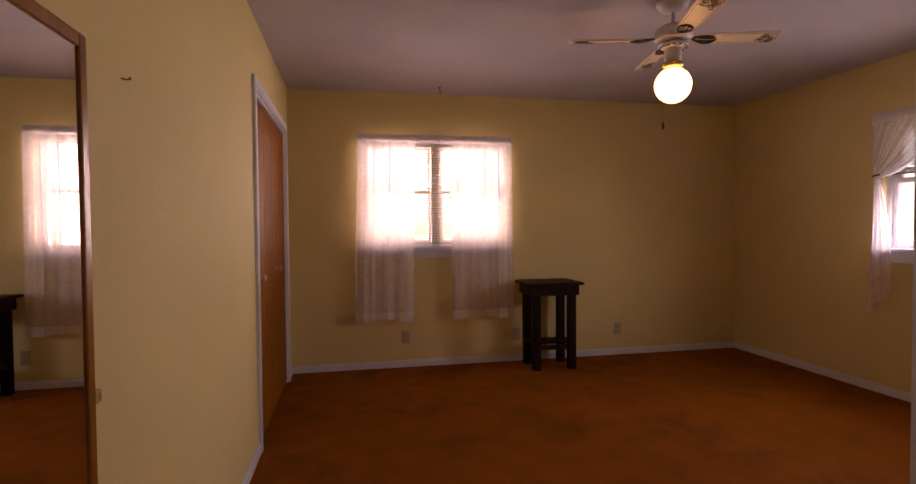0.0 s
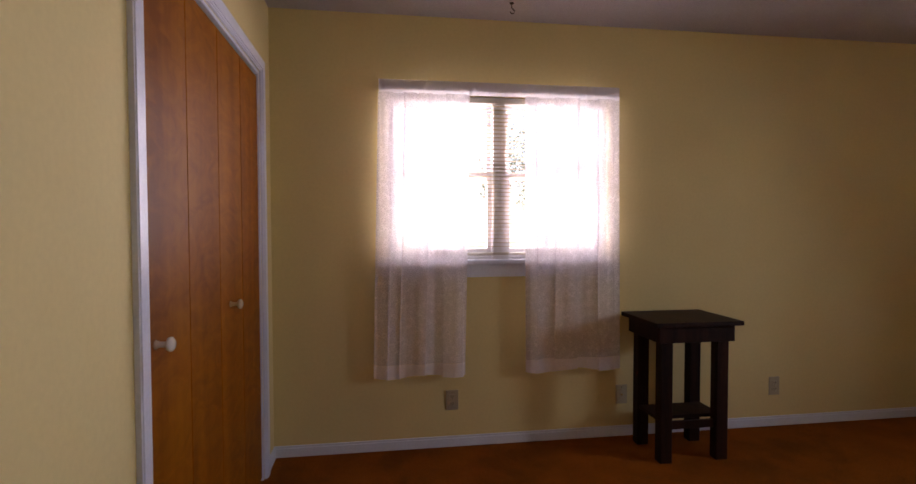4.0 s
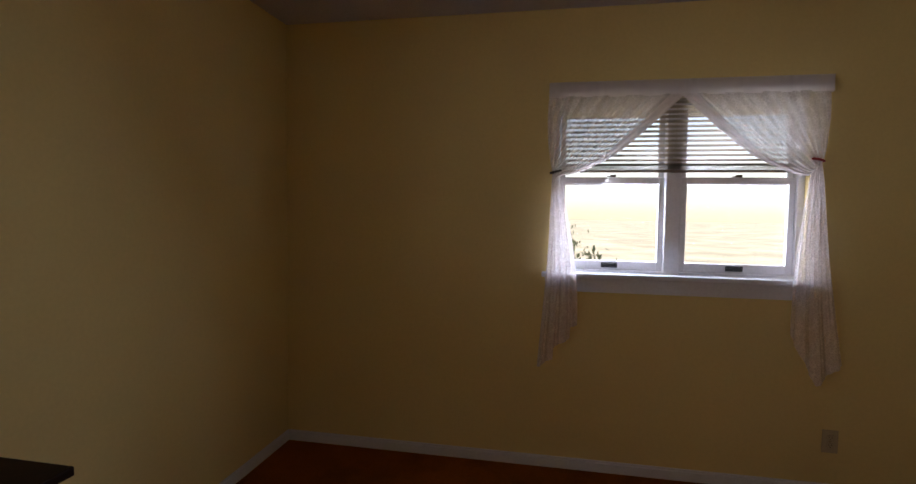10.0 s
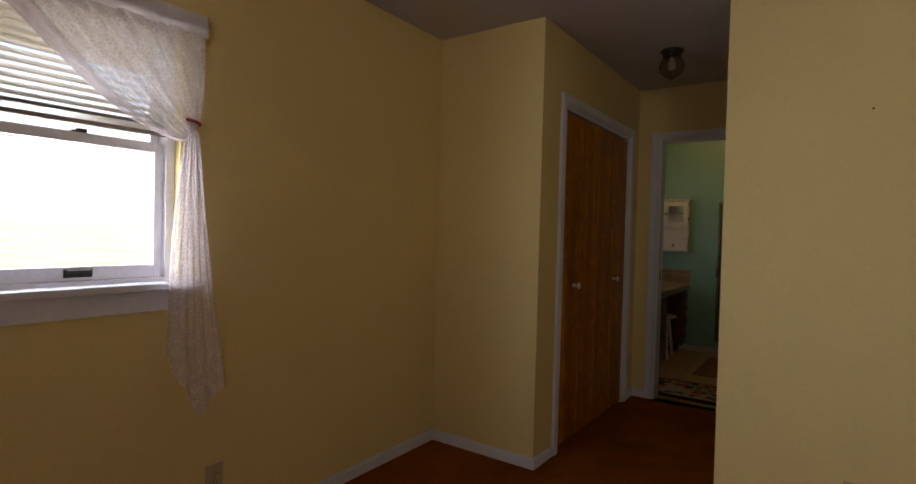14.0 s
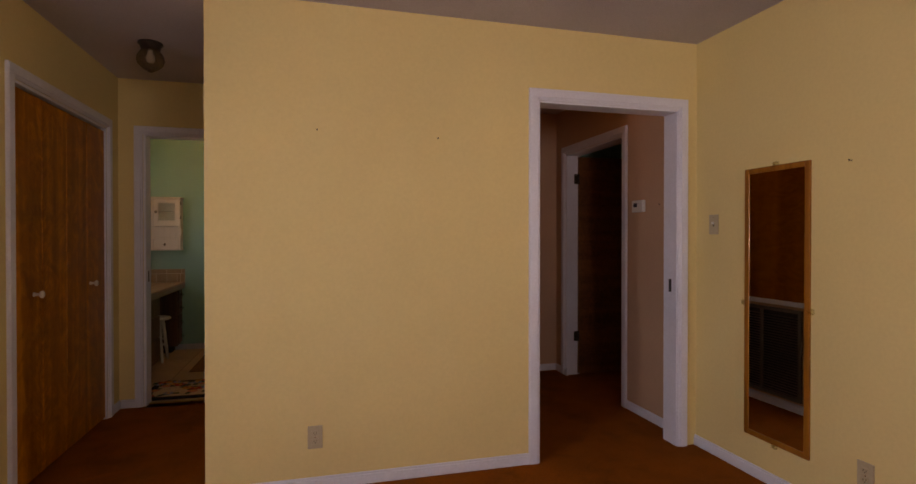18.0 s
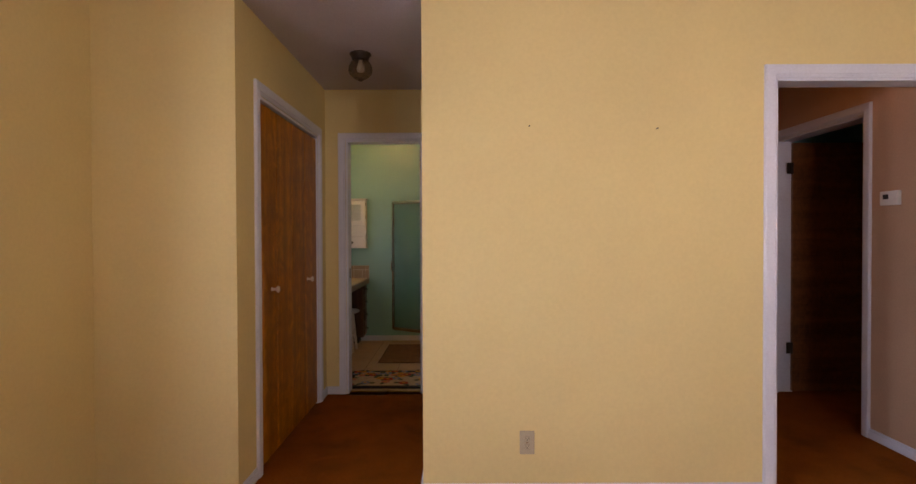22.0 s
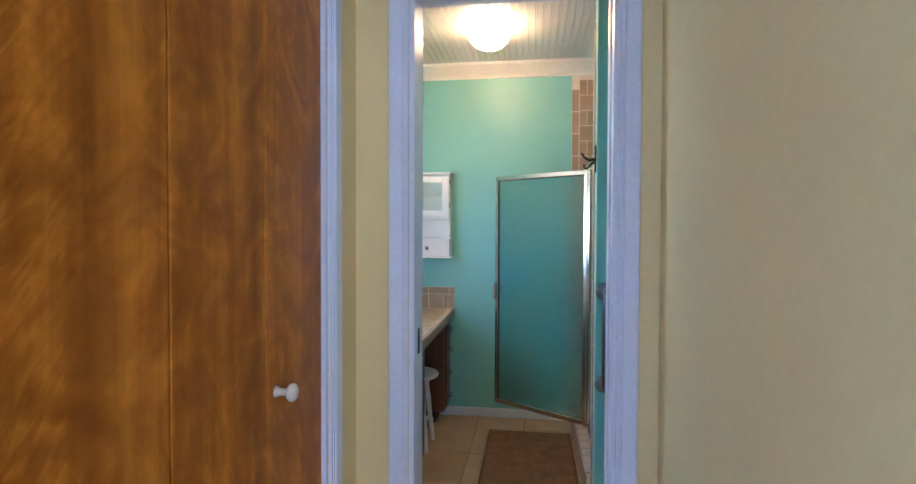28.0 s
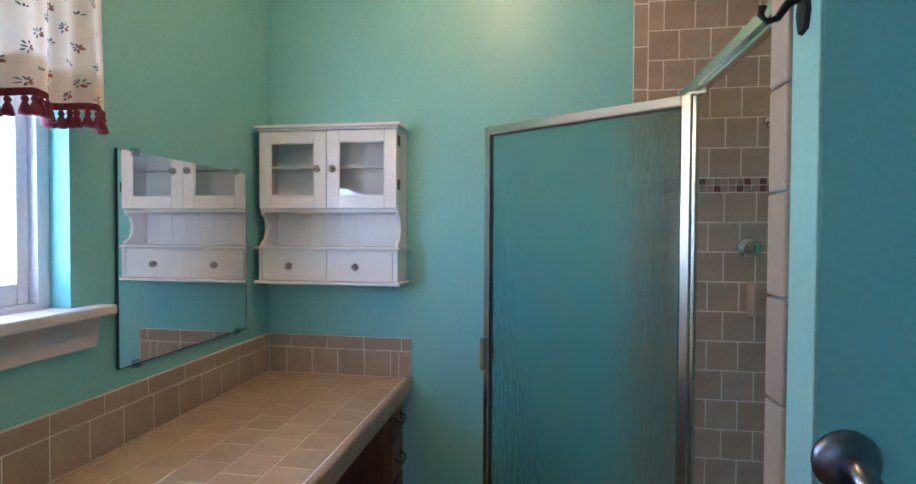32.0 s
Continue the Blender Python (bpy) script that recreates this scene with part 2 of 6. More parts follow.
def glass(name, tint=(1, 1, 1), rough=0.0, relief=0.0, scale=(60, 60, 9), clear=0.0, film=0.035, edge=0.55):
    """Window and shower glass: a thin pane that lets light pass, with a mirror film; relief for rain glass."""
    m = bpy.data.materials.new(name)
    m.use_nodes = True
    t = m.node_tree
    t.nodes.remove(t.nodes["Principled BSDF"])
    out = t.nodes["Material Output"]
    tr, gl, mx = t.nodes.new("ShaderNodeBsdfTransparent"), t.nodes.new("ShaderNodeBsdfGlossy"), t.nodes.new("ShaderNodeMixShader")
    tr.inputs["Color"].default_value = (*tint, 1)
    gl.inputs["Roughness"].default_value = 0.03
    lw, pw, fr = t.nodes.new("ShaderNodeLayerWeight"), t.nodes.new("ShaderNodeMath"), t.nodes.new("ShaderNodeMath")
    lw.inputs["Blend"].default_value = 0.5
    pw.operation, pw.inputs[1].default_value = "POWER", 4.5
    fr.operation, fr.inputs[1].default_value, fr.inputs[2].default_value = "MULTIPLY_ADD", edge, film
    link(t, lw.outputs["Facing"], pw.inputs[0])
    link(t, pw.outputs["Value"], fr.inputs[0])
    link(t, fr.outputs["Value"], mx.inputs["Fac"])
    first = tr.outputs["BSDF"]
    if rough:
        rf, m2 = t.nodes.new("ShaderNodeBsdfRefraction"), t.nodes.new("ShaderNodeMixShader")
        rf.inputs["Color"].default_value, rf.inputs["Roughness"].default_value, rf.inputs["IOR"].default_value = (*tint, 1), rough, 1.12
        m2.inputs["Fac"].default_value = 1 - clear
        link(t, tr.outputs["BSDF"], m2.inputs[1])
        link(t, rf.outputs["BSDF"], m2.inputs[2])
        first = m2.outputs["Shader"]
    if relief:
        co, mp, n, k = t.nodes.new("ShaderNodeTexCoord"), t.nodes.new("ShaderNodeMapping"), t.nodes.new("ShaderNodeTexNoise"), t.nodes.new("ShaderNodeBump")
        mp.inputs["Scale"].default_value = scale
        n.inputs["Scale"].default_value, n.inputs["Detail"].default_value = 1.0, 3
        link(t, co.outputs["Object"], mp.inputs["Vector"])
        link(t, mp.outputs["Vector"], n.inputs["Vector"])
        link(t, n.outputs["Fac"], k.inputs["Height"])
        k.inputs["Strength"].default_value, k.inputs["Distance"].default_value = relief, 0.025
        link(t, k.outputs["Normal"], gl.inputs["Normal"])
        gl.inputs["Roughness"].default_value = 0.08
        if rough:
            link(t, k.outputs["Normal"], rf.inputs["Normal"])
    link(t, first, mx.inputs[1])
    link(t, gl.outputs["BSDF"], mx.inputs[2])
    link(t, mx.outputs["Shader"], out.inputs["Surface"])
    return m


def sheer(name, col, cover, lace=0.0, lscale=70.0, back=0.42):
    """Thin woven cloth: part of the light passes straight, part glows through, part is turned back. lace: open motifs in the weave."""
    m = bpy.data.materials.new(name)
    m.use_nodes = True
    t = m.node_tree
    t.nodes.remove(t.nodes["Principled BSDF"])
    out = t.nodes["Material Output"]
    tr, tl, df = t.nodes.new("ShaderNodeBsdfTransparent"), t.nodes.new("ShaderNodeBsdfTranslucent"), t.nodes.new("ShaderNodeBsdfDiffuse")
    tl.inputs["Color"].default_value = df.inputs["Color"].default_value = (*col, 1)
    a, b = t.nodes.new("ShaderNodeMixShader"), t.nodes.new("ShaderNodeMixShader")
    a.inputs["Fac"].default_value = back
    link(t, tl.outputs["BSDF"], a.inputs[1])
    link(t, df.outputs["BSDF"], a.inputs[2])
    link(t, tr.outputs["BSDF"], b.inputs[1])
    link(t, a.outputs["Shader"], b.inputs[2])
    b.inputs["Fac"].default_value = cover
    if lace:
        co, v, n, r = t.nodes.new("ShaderNodeTexCoord"), t.nodes.new("ShaderNodeTexVoronoi"), t.nodes.new("ShaderNodeTexNoise"), t.nodes.new("ShaderNodeMapRange")
        v.feature = "DISTANCE_TO_EDGE"
        v.inputs["Scale"].default_value = lscale
        n.inputs["Scale"].default_value, n.inputs["Detail"].default_value = 34.0, 1
        link(t, co.outputs["Object"], v.inputs["Vector"])
        link(t, co.outputs["Object"], n.inputs["Vector"])
        x = t.nodes.new("ShaderNodeMath")
        x.operation = "MULTIPLY_ADD"
        x.inputs[1].default_value = 3.0
        link(t, v.outputs["Distance"], x.inputs[0])
        link(t, n.outputs["Fac"], x.inputs[2])
        r.inputs["From Min"].default_value, r.inputs["From Max"].default_value = 0.45, 0.95
        r.inputs["To Min"].default_value, r.inputs["To Max"].default_value = min(1, cover + lace), max(0, cover - lace)
        link(t, x.outputs["Value"], r.inputs["Value"])
        link(t, r.outputs["Result"], b.inputs["Fac"])
    link(t, b.outputs["Shader"], out.inputs["Surface"])
    return m


def box(bm, x0, x1, y0, y1, z0, z1):
    r = bmesh.ops.create_cube(bm, size=1)
    bmesh.ops.transform(bm, verts=r["verts"], matrix=Matrix.LocRotScale(((x0 + x1) / 2, (y0 + y1) / 2, (z0 + z1) / 2), None, (abs(x1 - x0), abs(y1 - y0), abs(z1 - z0))))
    return r["verts"]


def block(x0, x1, y0, y1, z0, z1, bev=0.0, seg=2):
    bm = bmesh.new()
    box(bm, x0, x1, y0, y1, z0, z1)
    if bev:
        bmesh.ops.bevel(bm, geom=bm.edges[:], offset=bev, segments=seg, profile=0.6, affect="EDGES")
    return bm


def lathe(profile, n=24, axis="z"):
    """A turned body from pairs of radius and height."""
    bm = bmesh.new()
    rings = []
    for r, z in profile:
        if r < 1e-5:
            rings.append([bm.verts.new((0, 0, z))])
        else:
            rings.append([bm.verts.new((r * math.cos(2 * math.pi * k / n), r * math.sin(2 * math.pi * k / n), z)) for k in range(n)])
    for a, b in zip(rings, rings[1:]):
        for k in range(n):
            j = (k + 1) % n
            if len(a) == 1 and len(b) == 1:
                continue
            if len(a) == 1:
                bm.faces.new((a[0], b[j], b[k]))
            elif len(b) == 1:
                bm.faces.new((a[k], a[j], b[0]))
            else:
                bm.faces.new((a[k], a[j], b[j], b[k]))
    for f in bm.faces:
        f.smooth = True
    bmesh.ops.recalc_face_normals(bm, faces=bm.faces[:])
    if axis == "x":
        bmesh.ops.transform(bm, verts=bm.verts[:], matrix=Matrix.Rotation(radians(90), 4, "Y"))
    if axis == "y":
        bmesh.ops.transform(bm, verts=bm.verts[:], matrix=Matrix.Rotation(radians(-90), 4, "X"))
    return bm


def tube(points, r, n=10, closed=False):
    """A round bar along points."""
    bm = bmesh.new()
    pts = [Vector(p) for p in points]
    rings = []
    for i, p in enumerate(pts):
        d = (pts[min(i + 1, len(pts) - 1)] - pts[max(i - 1, 0)]).normalized()
        u = d.cross(Vector((0.31, 0.17, 0.93))).normalized()
        v = d.cross(u)
        rr = r[i] if isinstance(r, (list, tuple)) else r
        rings.append([bm.verts.new(p + rr * (math.cos(2 * math.pi * k / n) * u + math.sin(2 * math.pi * k / n) * v)) for k in range(n)])
    for a, b in zip(rings, rings[1:]):
        for k in range(n):
            bm.faces.new((a[k], a[(k + 1) % n], b[(k + 1) % n], b[k]))
    bm.faces.new(rings[0][::-1])
    bm.faces.new(rings[-1])
    for f in bm.faces:
        f.smooth = len(f.verts) == 4
    bmesh.ops.recalc_face_normals(bm, faces=bm.faces[:])
    return bm


def merge(bm, other, m=None):
    """Adds the other body to bm."""
    if m is not None:
        bmesh.ops.transform(other, verts=other.verts[:], matrix=m)
    me = bpy.data.meshes.new("tmp")
    other.to_mesh(me)
    other.free()
    bm.from_mesh(me)
    bpy.data.meshes.remove(me)
    return bm


def mesh_of(name, bm, material):
    me = bpy.data.meshes.new(name)
    bm.to_mesh(me)
    bm.free()
    me.materials.append(material)
    return me


def part(name, bm, material, parent=None, label="", m=None):
    ob = new(name, mesh_of(name, bm, material))
    if parent is not None:
        ob.parent = parent
    if m is not None:
        ob.matrix_basis = m
    if label:
        tagged(ob, label=label)
    return ob


def thing(name, m, label, category, group="", kind=""):
    e = new(name)
    e.empty_display_size = 0.1
    e.matrix_basis = m
    return tagged(e, label, category, group, kind)


def solid(name, bm, material, label, category, group="", kind="", m=None):
    ob = part(name, bm, material, None, "", m)
    return tagged(ob, label, category, group, kind)


def wall(name, axis, a0, a1, u0, u1, z0, z1, material, label, holes=()):
    """A wall slab from a0 to a1 across, u0 to u1 along, with openings (u0, u1, z0, z1) right through it."""
    us = sorted({u0, u1, *(h[0] for h in holes), *(h[1] for h in holes)})
    zs = sorted({z0, z1, *(h[2] for h in holes), *(h[3] for h in holes)})
    def full(i, j):
        if not (0 <= i < len(us) - 1 and 0 <= j < len(zs) - 1):
            return False
        u, z = (us[i] + us[i + 1]) / 2, (zs[j] + zs[j + 1]) / 2
        return not any(h[0] < u < h[1] and h[2] < z < h[3] for h in holes)
    bm = bmesh.new()
    def q(*pts):
        bm.faces.new([bm.verts.new((a, u, z) if axis == "x" else (u, a, z)) for a, u, z in pts])
    for i in range(len(us) - 1):
        for j in range(len(zs) - 1):
            if not full(i, j):
                continue
            ua, ub, za, zb = us[i], us[i + 1], zs[j], zs[j + 1]
            q((a0, ua, za), (a0, ub, za), (a0, ub, zb), (a0, ua, zb))
            q((a1, ua, za), (a1, ub, za), (a1, ub, zb), (a1, ua, zb))
            if not full(i - 1, j):
                q((a0, ua, za), (a1, ua, za), (a1, ua, zb), (a0, ua, zb))
            if not full(i + 1, j):
                q((a0, ub, za), (a1, ub, za), (a1, ub, zb), (a0, ub, zb))
            if not full(i, j - 1):
                q((a0, ua, za), (a1, ua, za), (a1, ub, za), (a0, ub, za))
            if not full(i, j + 1):
                q((a0, ua, zb), (a1, ua, zb), (a1, ub, zb), (a0, ub, zb))
    bmesh.ops.remove_doubles(bm, verts=bm.verts[:], dist=1e-4)
    bmesh.ops.recalc_face_normals(bm, faces=bm.faces[:])
    return solid(name, bm, material, label, "wall", kind="structure")


# ---- materials ----
YELLOW = mat("yellow_paint", (0.74, 0.61, 0.285), 0.75, var=0.04, scale=1.2, fine=0.02, fscale=60, bump=0.06, bscale=190, spec=0.3)
WHITE = mat("white_trim_paint", (0.70, 0.74, 0.84), 0.3, var=0.04, scale=4, bump=0.05, bscale=80)
CEIL = mat("textured_ceiling_paint", (0.50, 0.475, 0.52), 0.9, var=0.05, scale=2, fine=0.10, fscale=160, bump=0.9, bscale=140)
TAN = mat("tan_paint", (0.54, 0.35, 0.225), 0.6, var=0.04, bump=0.1)
TEAL = mat("turquoise_paint", (0.26, 0.55, 0.525), 0.40, var=0.04, scale=1.5, bump=0.08, bscale=170)
BEAD = mat("white_beadboard_paint", (0.80, 0.78, 0.72), 0.35, var=0.03)
BIFOLD = wood("varnished_birch", (0.19, 0.050, 0.0), (0.36, 0.118, 0.001), "z", 0.50, 0.0, 0.60, 0.55, 0.04, 0.12)
BIFOLD_HALL = plume_wood("aged_varnished_birch", (0.23, 0.070, 0.0), (0.37, 0.125, 0.002), (0.60, 0.235, 0.008), -4.941)
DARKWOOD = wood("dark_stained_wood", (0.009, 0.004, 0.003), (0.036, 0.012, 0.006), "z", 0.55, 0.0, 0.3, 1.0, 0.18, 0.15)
DOORWOOD = wood("figured_birch_door", (0.10, 0.035, 0.010), (0.26, 0.10, 0.03), "x", 0.35, 0.3, 0.7)
VANITY = wood("brown_cabinet_wood", (0.08, 0.03, 0.012), (0.22, 0.095, 0.04), "z", 0.4, 0.2, 0.3)
FRAMEWOOD = wood("oak_frame", (0.19, 0.066, 0.006), (0.40, 0.155, 0.018), "z", 0.30, 0.2, 0.2, 2)
EDGEWOOD = wood("raw_door_edge", (0.22, 0.08, 0.02), (0.40, 0.17, 0.05), "z", 0.5, 0.0, 0.2)
VINYL = mat("white_window_vinyl", (0.80, 0.80, 0.84), 0.35, var=0.02)
BLIND = mat("ivory_blind_slat", (0.50, 0.46, 0.38), 0.45, var=0.03)
BLIND_BACKLIT = sheer("thin_ivory_blind_slat", (0.62, 0.52, 0.38), 1.0, back=0.9)
BLACK = mat("black_plastic", (0.02, 0.02, 0.022), 0.4)
IVORY = mat("ivory_plastic", (0.46, 0.39, 0.26), 0.35, var=0.03)
WHITEPLASTIC = mat("white_plastic", (0.72, 0.71, 0.66), 0.35, var=0.03)
PORCELAIN = mat("white_porcelain", (0.70, 0.67, 0.58), 0.18, var=0.02, coat=0.5)
SLOT = mat("dark_slot", (0.03, 0.025, 0.02), 0.6)
SILLPAINT = mat("warm_white_sill_paint", (0.66, 0.60, 0.58), 0.4, var=0.05)
BRASS = mat("antique_brass", (0.55, 0.36, 0.12), 0.35, 1.0, var=0.15, scale=20)
BRONZE = mat("dark_bronze", (0.06, 0.045, 0.035), 0.4, 0.8, var=0.2, scale=30)
CHROME = mat("brushed_chrome", (0.74, 0.68, 0.58), 0.24, 1.0, var=0.05, scale=10, stretch=(1, 1, 40))
STEEL = mat("brushed_steel_bar", (0.24, 0.24, 0.26), 0.32, 1.0, var=0.06, scale=12)
IRON = mat("black_iron", (0.02, 0.02, 0.02), 0.45, 0.6, var=0.2, scale=40, bump=0.2)
CABWHITE = mat("white_cabinet_paint", (0.82, 0.80, 0.76), 0.25, var=0.02, scale=5, fine=0.005)
GLASS = glass("window_glass")
CLEAR = glass("clear_glass", (0.97, 0.98, 0.97), film=0.06)
RAIN = glass("rain_glass", (0.76, 0.88, 0.86), 0.03, 1.0, (165, 165, 15), 0.30, 0.10, 0.25)
MIRROR = mat("mirror_silver", (0.92, 0.93, 0.92), 0.01, 1.0, var=0.0, fine=0.0)
LACE = sheer("lace_curtain_cloth", (0.91, 0.86, 0.90), 0.60, 0.09, 80, 0.70)
LACE_THIN = sheer("thin_lace_cloth", (0.86, 0.83, 0.88), 0.66, 0.08, 70, 0.80)
LACE_HEM = sheer("lace_hem_cloth", (0.91, 0.86, 0.89), 0.80, 0.05, 95, 0.66)
HEADER = sheer("curtain_heading_cloth", (0.80, 0.78, 0.82), 0.93)


def carpet():
    m = mat("rust_carpet", (0.25, 0.066, 0.003), 0.95, var=0.13, scale=5.5, fine=0.30, fscale=120, bump=1.0, bscale=330, spec=0.1)
    b = m.node_tree.nodes["Principled BSDF"]
    b.inputs["Sheen Weight"].default_value, b.inputs["Sheen Roughness"].default_value = 0.06, 0.5
    b.inputs["Sheen Tint"].default_value = (0.9, 0.4, 0.1, 1)
    t = m.node_tree
    base = b.inputs["Base Color"].links[0].from_socket
    co, n, r, v = t.nodes.new("ShaderNodeTexCoord"), t.nodes.new("ShaderNodeTexNoise"), t.nodes.new("ShaderNodeMapRange"), t.nodes.new("ShaderNodeVectorMath")
    n.inputs["Scale"].default_value, n.inputs["Detail"].default_value, n.inputs["Roughness"].default_value, n.inputs["Distortion"].default_value = 2.2, 7, 0.66, 0.4
    r.inputs["From Min"].default_value, r.inputs["From Max"].default_value = 0.50, 0.63
    r.inputs["To Min"].default_value, r.inputs["To Max"].default_value = 1.04, 0.76
    v.operation = "SCALE"
    link(t, co.outputs["Object"], n.inputs["Vector"])
    link(t, n.outputs["Fac"], r.inputs["Value"])
    link(t, base, v.inputs[0])
    link(t, r.outputs["Result"], v.inputs["Scale"])
    link(t, v.outputs["Vector"], b.inputs["Base Color"])
    return m


CARPET = carpet()

# ---- plan ----
H = 2.44
ROOM_X, ROOM_Y = 4.335, -4.375
ENTRY = (0.122, 1.045)
HALL = (2.757, 3.645)
HALL_END = -6.065
BATH_DOOR = (2.872, 3.480)
BATH_S, BATH_E, BATH_W, BATH_N = -8.245, 4.248, 1.75, -6.19
BATH_H = 2.47
NWIN = (0.62, 1.93, 1.075, 2.01)
EWIN = (-2.756, -1.536, 1.068, 2.005)
BWIN = (-7.341, -6.620, 1.136, 2.03)
CLOSET = (-1.612, -0.255, 0.0, 2.03)
CLOSET2 = (-5.838, -4.63, 0.0, 2.03)
VDOOR = (-6.10, -5.16, 0.0, 2.03)

wall("wall_west", "x", -0.12, 0.0, -6.30, 0.0, 0, H, YELLOW, "pale yellow painted bedroom wall with mirror and closet", [CLOSET, VDOOR])
wall("wall_north", "y", 0.0, 0.16, -0.9, 4.50, 0, H, YELLOW, "pale yellow painted wall with a curtained window", [NWIN])
wall("wall_east", "x", ROOM_X, 4.50, -6.13, 0.0, 0, H, YELLOW, "pale yellow painted wall with tied curtains at the window", [EWIN])
wall("wall_south", "y", -4.495, ROOM_Y, 0.0, HALL[0], 0, H, YELLOW, "pale yellow painted wall beside the entry doorway", [(*ENTRY, 0, 2.035)])
wall("wall_return", "y", -4.465, -4.337, HALL[1], ROOM_X, 0, H, YELLOW, "short pale yellow return wall by the hall")
wall("wall_hall_east", "x", HALL[1], 3.775, -6.13, -4.465, 0, H, YELLOW, "pale yellow hall wall around closet doors", [CLOSET2])
wall("wall_hall_west", "x", 2.67, HALL[0], HALL_END, -4.495, 0, H, YELLOW, "pale yellow hall wall with a light switch")
wall("wall_hall_end", "y", -6.13, HALL_END, 1.12, HALL[1], 0, H, YELLOW, "pale yellow wall around the bathroom doorway", [(*BATH_DOOR, 0, 2.04)])
wall("wall_bath_north", "y", BATH_N, -6.13, 1.63, 4.40, 0, 2.6, TEAL, "turquoise bathroom wall around the doorway", [(*BATH_DOOR, 0, 2.04)])
wall("wall_bath_south", "y", BATH_S - 0.12, BATH_S, 1.63, 4.40, 0, 2.6, TEAL, "turquoise painted bathroom end wall")
wall("wall_bath_east", "x", BATH_E, 4.40, BATH_S, BATH_N, 0, 2.6, TEAL, "turquoise painted wall with a small window", [BWIN])
wall("wall_bath_west", "x", 1.63, BATH_W, BATH_S, BATH_N, 0, 2.6, TEAL, "turquoise painted bathroom wall")
# closets and the vestibule beyond the entry doorway
wall("wall_closet_back", "x", -0.9, -0.78, -4.495, 0.0, 0, H, YELLOW, "plain closet back wall")
wall("wall_vestibule_east", "x", 1.12, 1.24, -6.30, -4.495, 0, H, TAN, "tan painted vestibule wall with a wood panel")
wall("wall_vestibule_south", "y", -6.42, -6.30, -2.0, 1.24, 0, H, TAN, "tan painted vestibule end wall")
wall("wall_vestibule_skin", "x", 0.0, 0.012, -6.30, -4.495, 0, H, TAN, "tan painted vestibule wall with a thermostat", [VDOOR])
wall("wall_beyond_west", "x", -2.0, -1.88, -6.30, -4.495, 0, H, TEAL, "teal wall of the room beyond")
wall("wall_beyond_north", "y", -4.495, -4.40, -1.88, -0.12, 0, H, TEAL, "teal side wall of the room beyond")
wall("wall_beyond_south", "y", -6.30, -6.25, -1.88, -0.12, 0, H, TEAL, "teal end wall of the room beyond")

solid("ceiling", block(-2.0, 4.50, -6.42, 0.16, H, H + 0.1), CEIL, "off-white sprayed texture ceiling", "ceiling", kind="structure")
solid("floor", block(-0.9, 4.50, -6.13, 0.16, -0.12, 0.0), CARPET, "worn rust-orange carpet floor", "carpet floor", kind="structure")
solid("floor_beyond", block(-2.0, -0.9, -6.13, -4.40, -0.12, 0.0), CARPET, "worn rust-orange carpet", "carpet floor", kind="structure")
solid("floor_vestibule", block(-2.0, 1.24, -6.42, -6.13, -0.12, 0.0), CARPET, "worn rust-orange carpet", "carpet floor", kind="structure")
solid("roof", block(-2.4, 4.55, -8.9, 0.3, H + 0.5, H + 0.62), mat("shingle_roof", (0.12, 0.10, 0.09), 0.9, var=0.2, scale=8, bump=0.5, bscale=30), "grey shingle roof", "roof", kind="structure")
solid("floor_bath", block(1.63, 4.40, -8.42, -6.13, -0.12, -0.0025), mat("tile_grout", (0.30, 0.23, 0.16), 0.9, var=0.1, scale=12, bump=0.3), "grouted bathroom floor bed", "floor", kind="structure")


def casing(name, axis, face, sign, u0, u1, top, floor_gap=0.0, w=0.065, depth=0.018):
    """Moulded white casing round an opening: two legs and a head, each with a stepped profile."""
    e = thing(name, Matrix.Identity(4), "white painted moulded door casing", "door casing", kind="structure")
    steps = ((0.0, w * 0.09, depth * 0.60), (w * 0.09, w * 0.17, depth * 0.82), (w * 0.17, w * 0.25, depth * 0.72), (w * 0.25, w * 0.92, depth), (w * 0.92, w, depth * 0.85))
    def strip(bm, lo, hi, z0, z1, d):
        a, b = (face, face + sign * d)
        if axis == "x":
            box(bm, min(a, b), max(a, b), lo, hi, z0, z1)
        else:
            box(bm, lo, hi, min(a, b), max(a, b), z0, z1)
    for side in (0, 1):
        bm = bmesh.new()
        for s0, s1, d in steps:
            lo, hi = (u0 - s1, u0 - s0) if side == 0 else (u1 + s0, u1 + s1)
            strip(bm, lo, hi, 0.0, top + s0, d)
        bmesh.ops.bevel(bm, geom=bm.edges[:], offset=0.0015, segments=1, affect="EDGES")
        part("casing_leg", bm, WHITE, e)
    bm = bmesh.new()
    for s0, s1, d in steps:
        strip(bm, u0 - s1, u1 + s1, top + s0, top + s1, d)
    bmesh.ops.bevel(bm, geom=bm.edges[:], offset=0.0015, segments=1, affect="EDGES")
    part("casing_head", bm, WHITE, e)
    return e


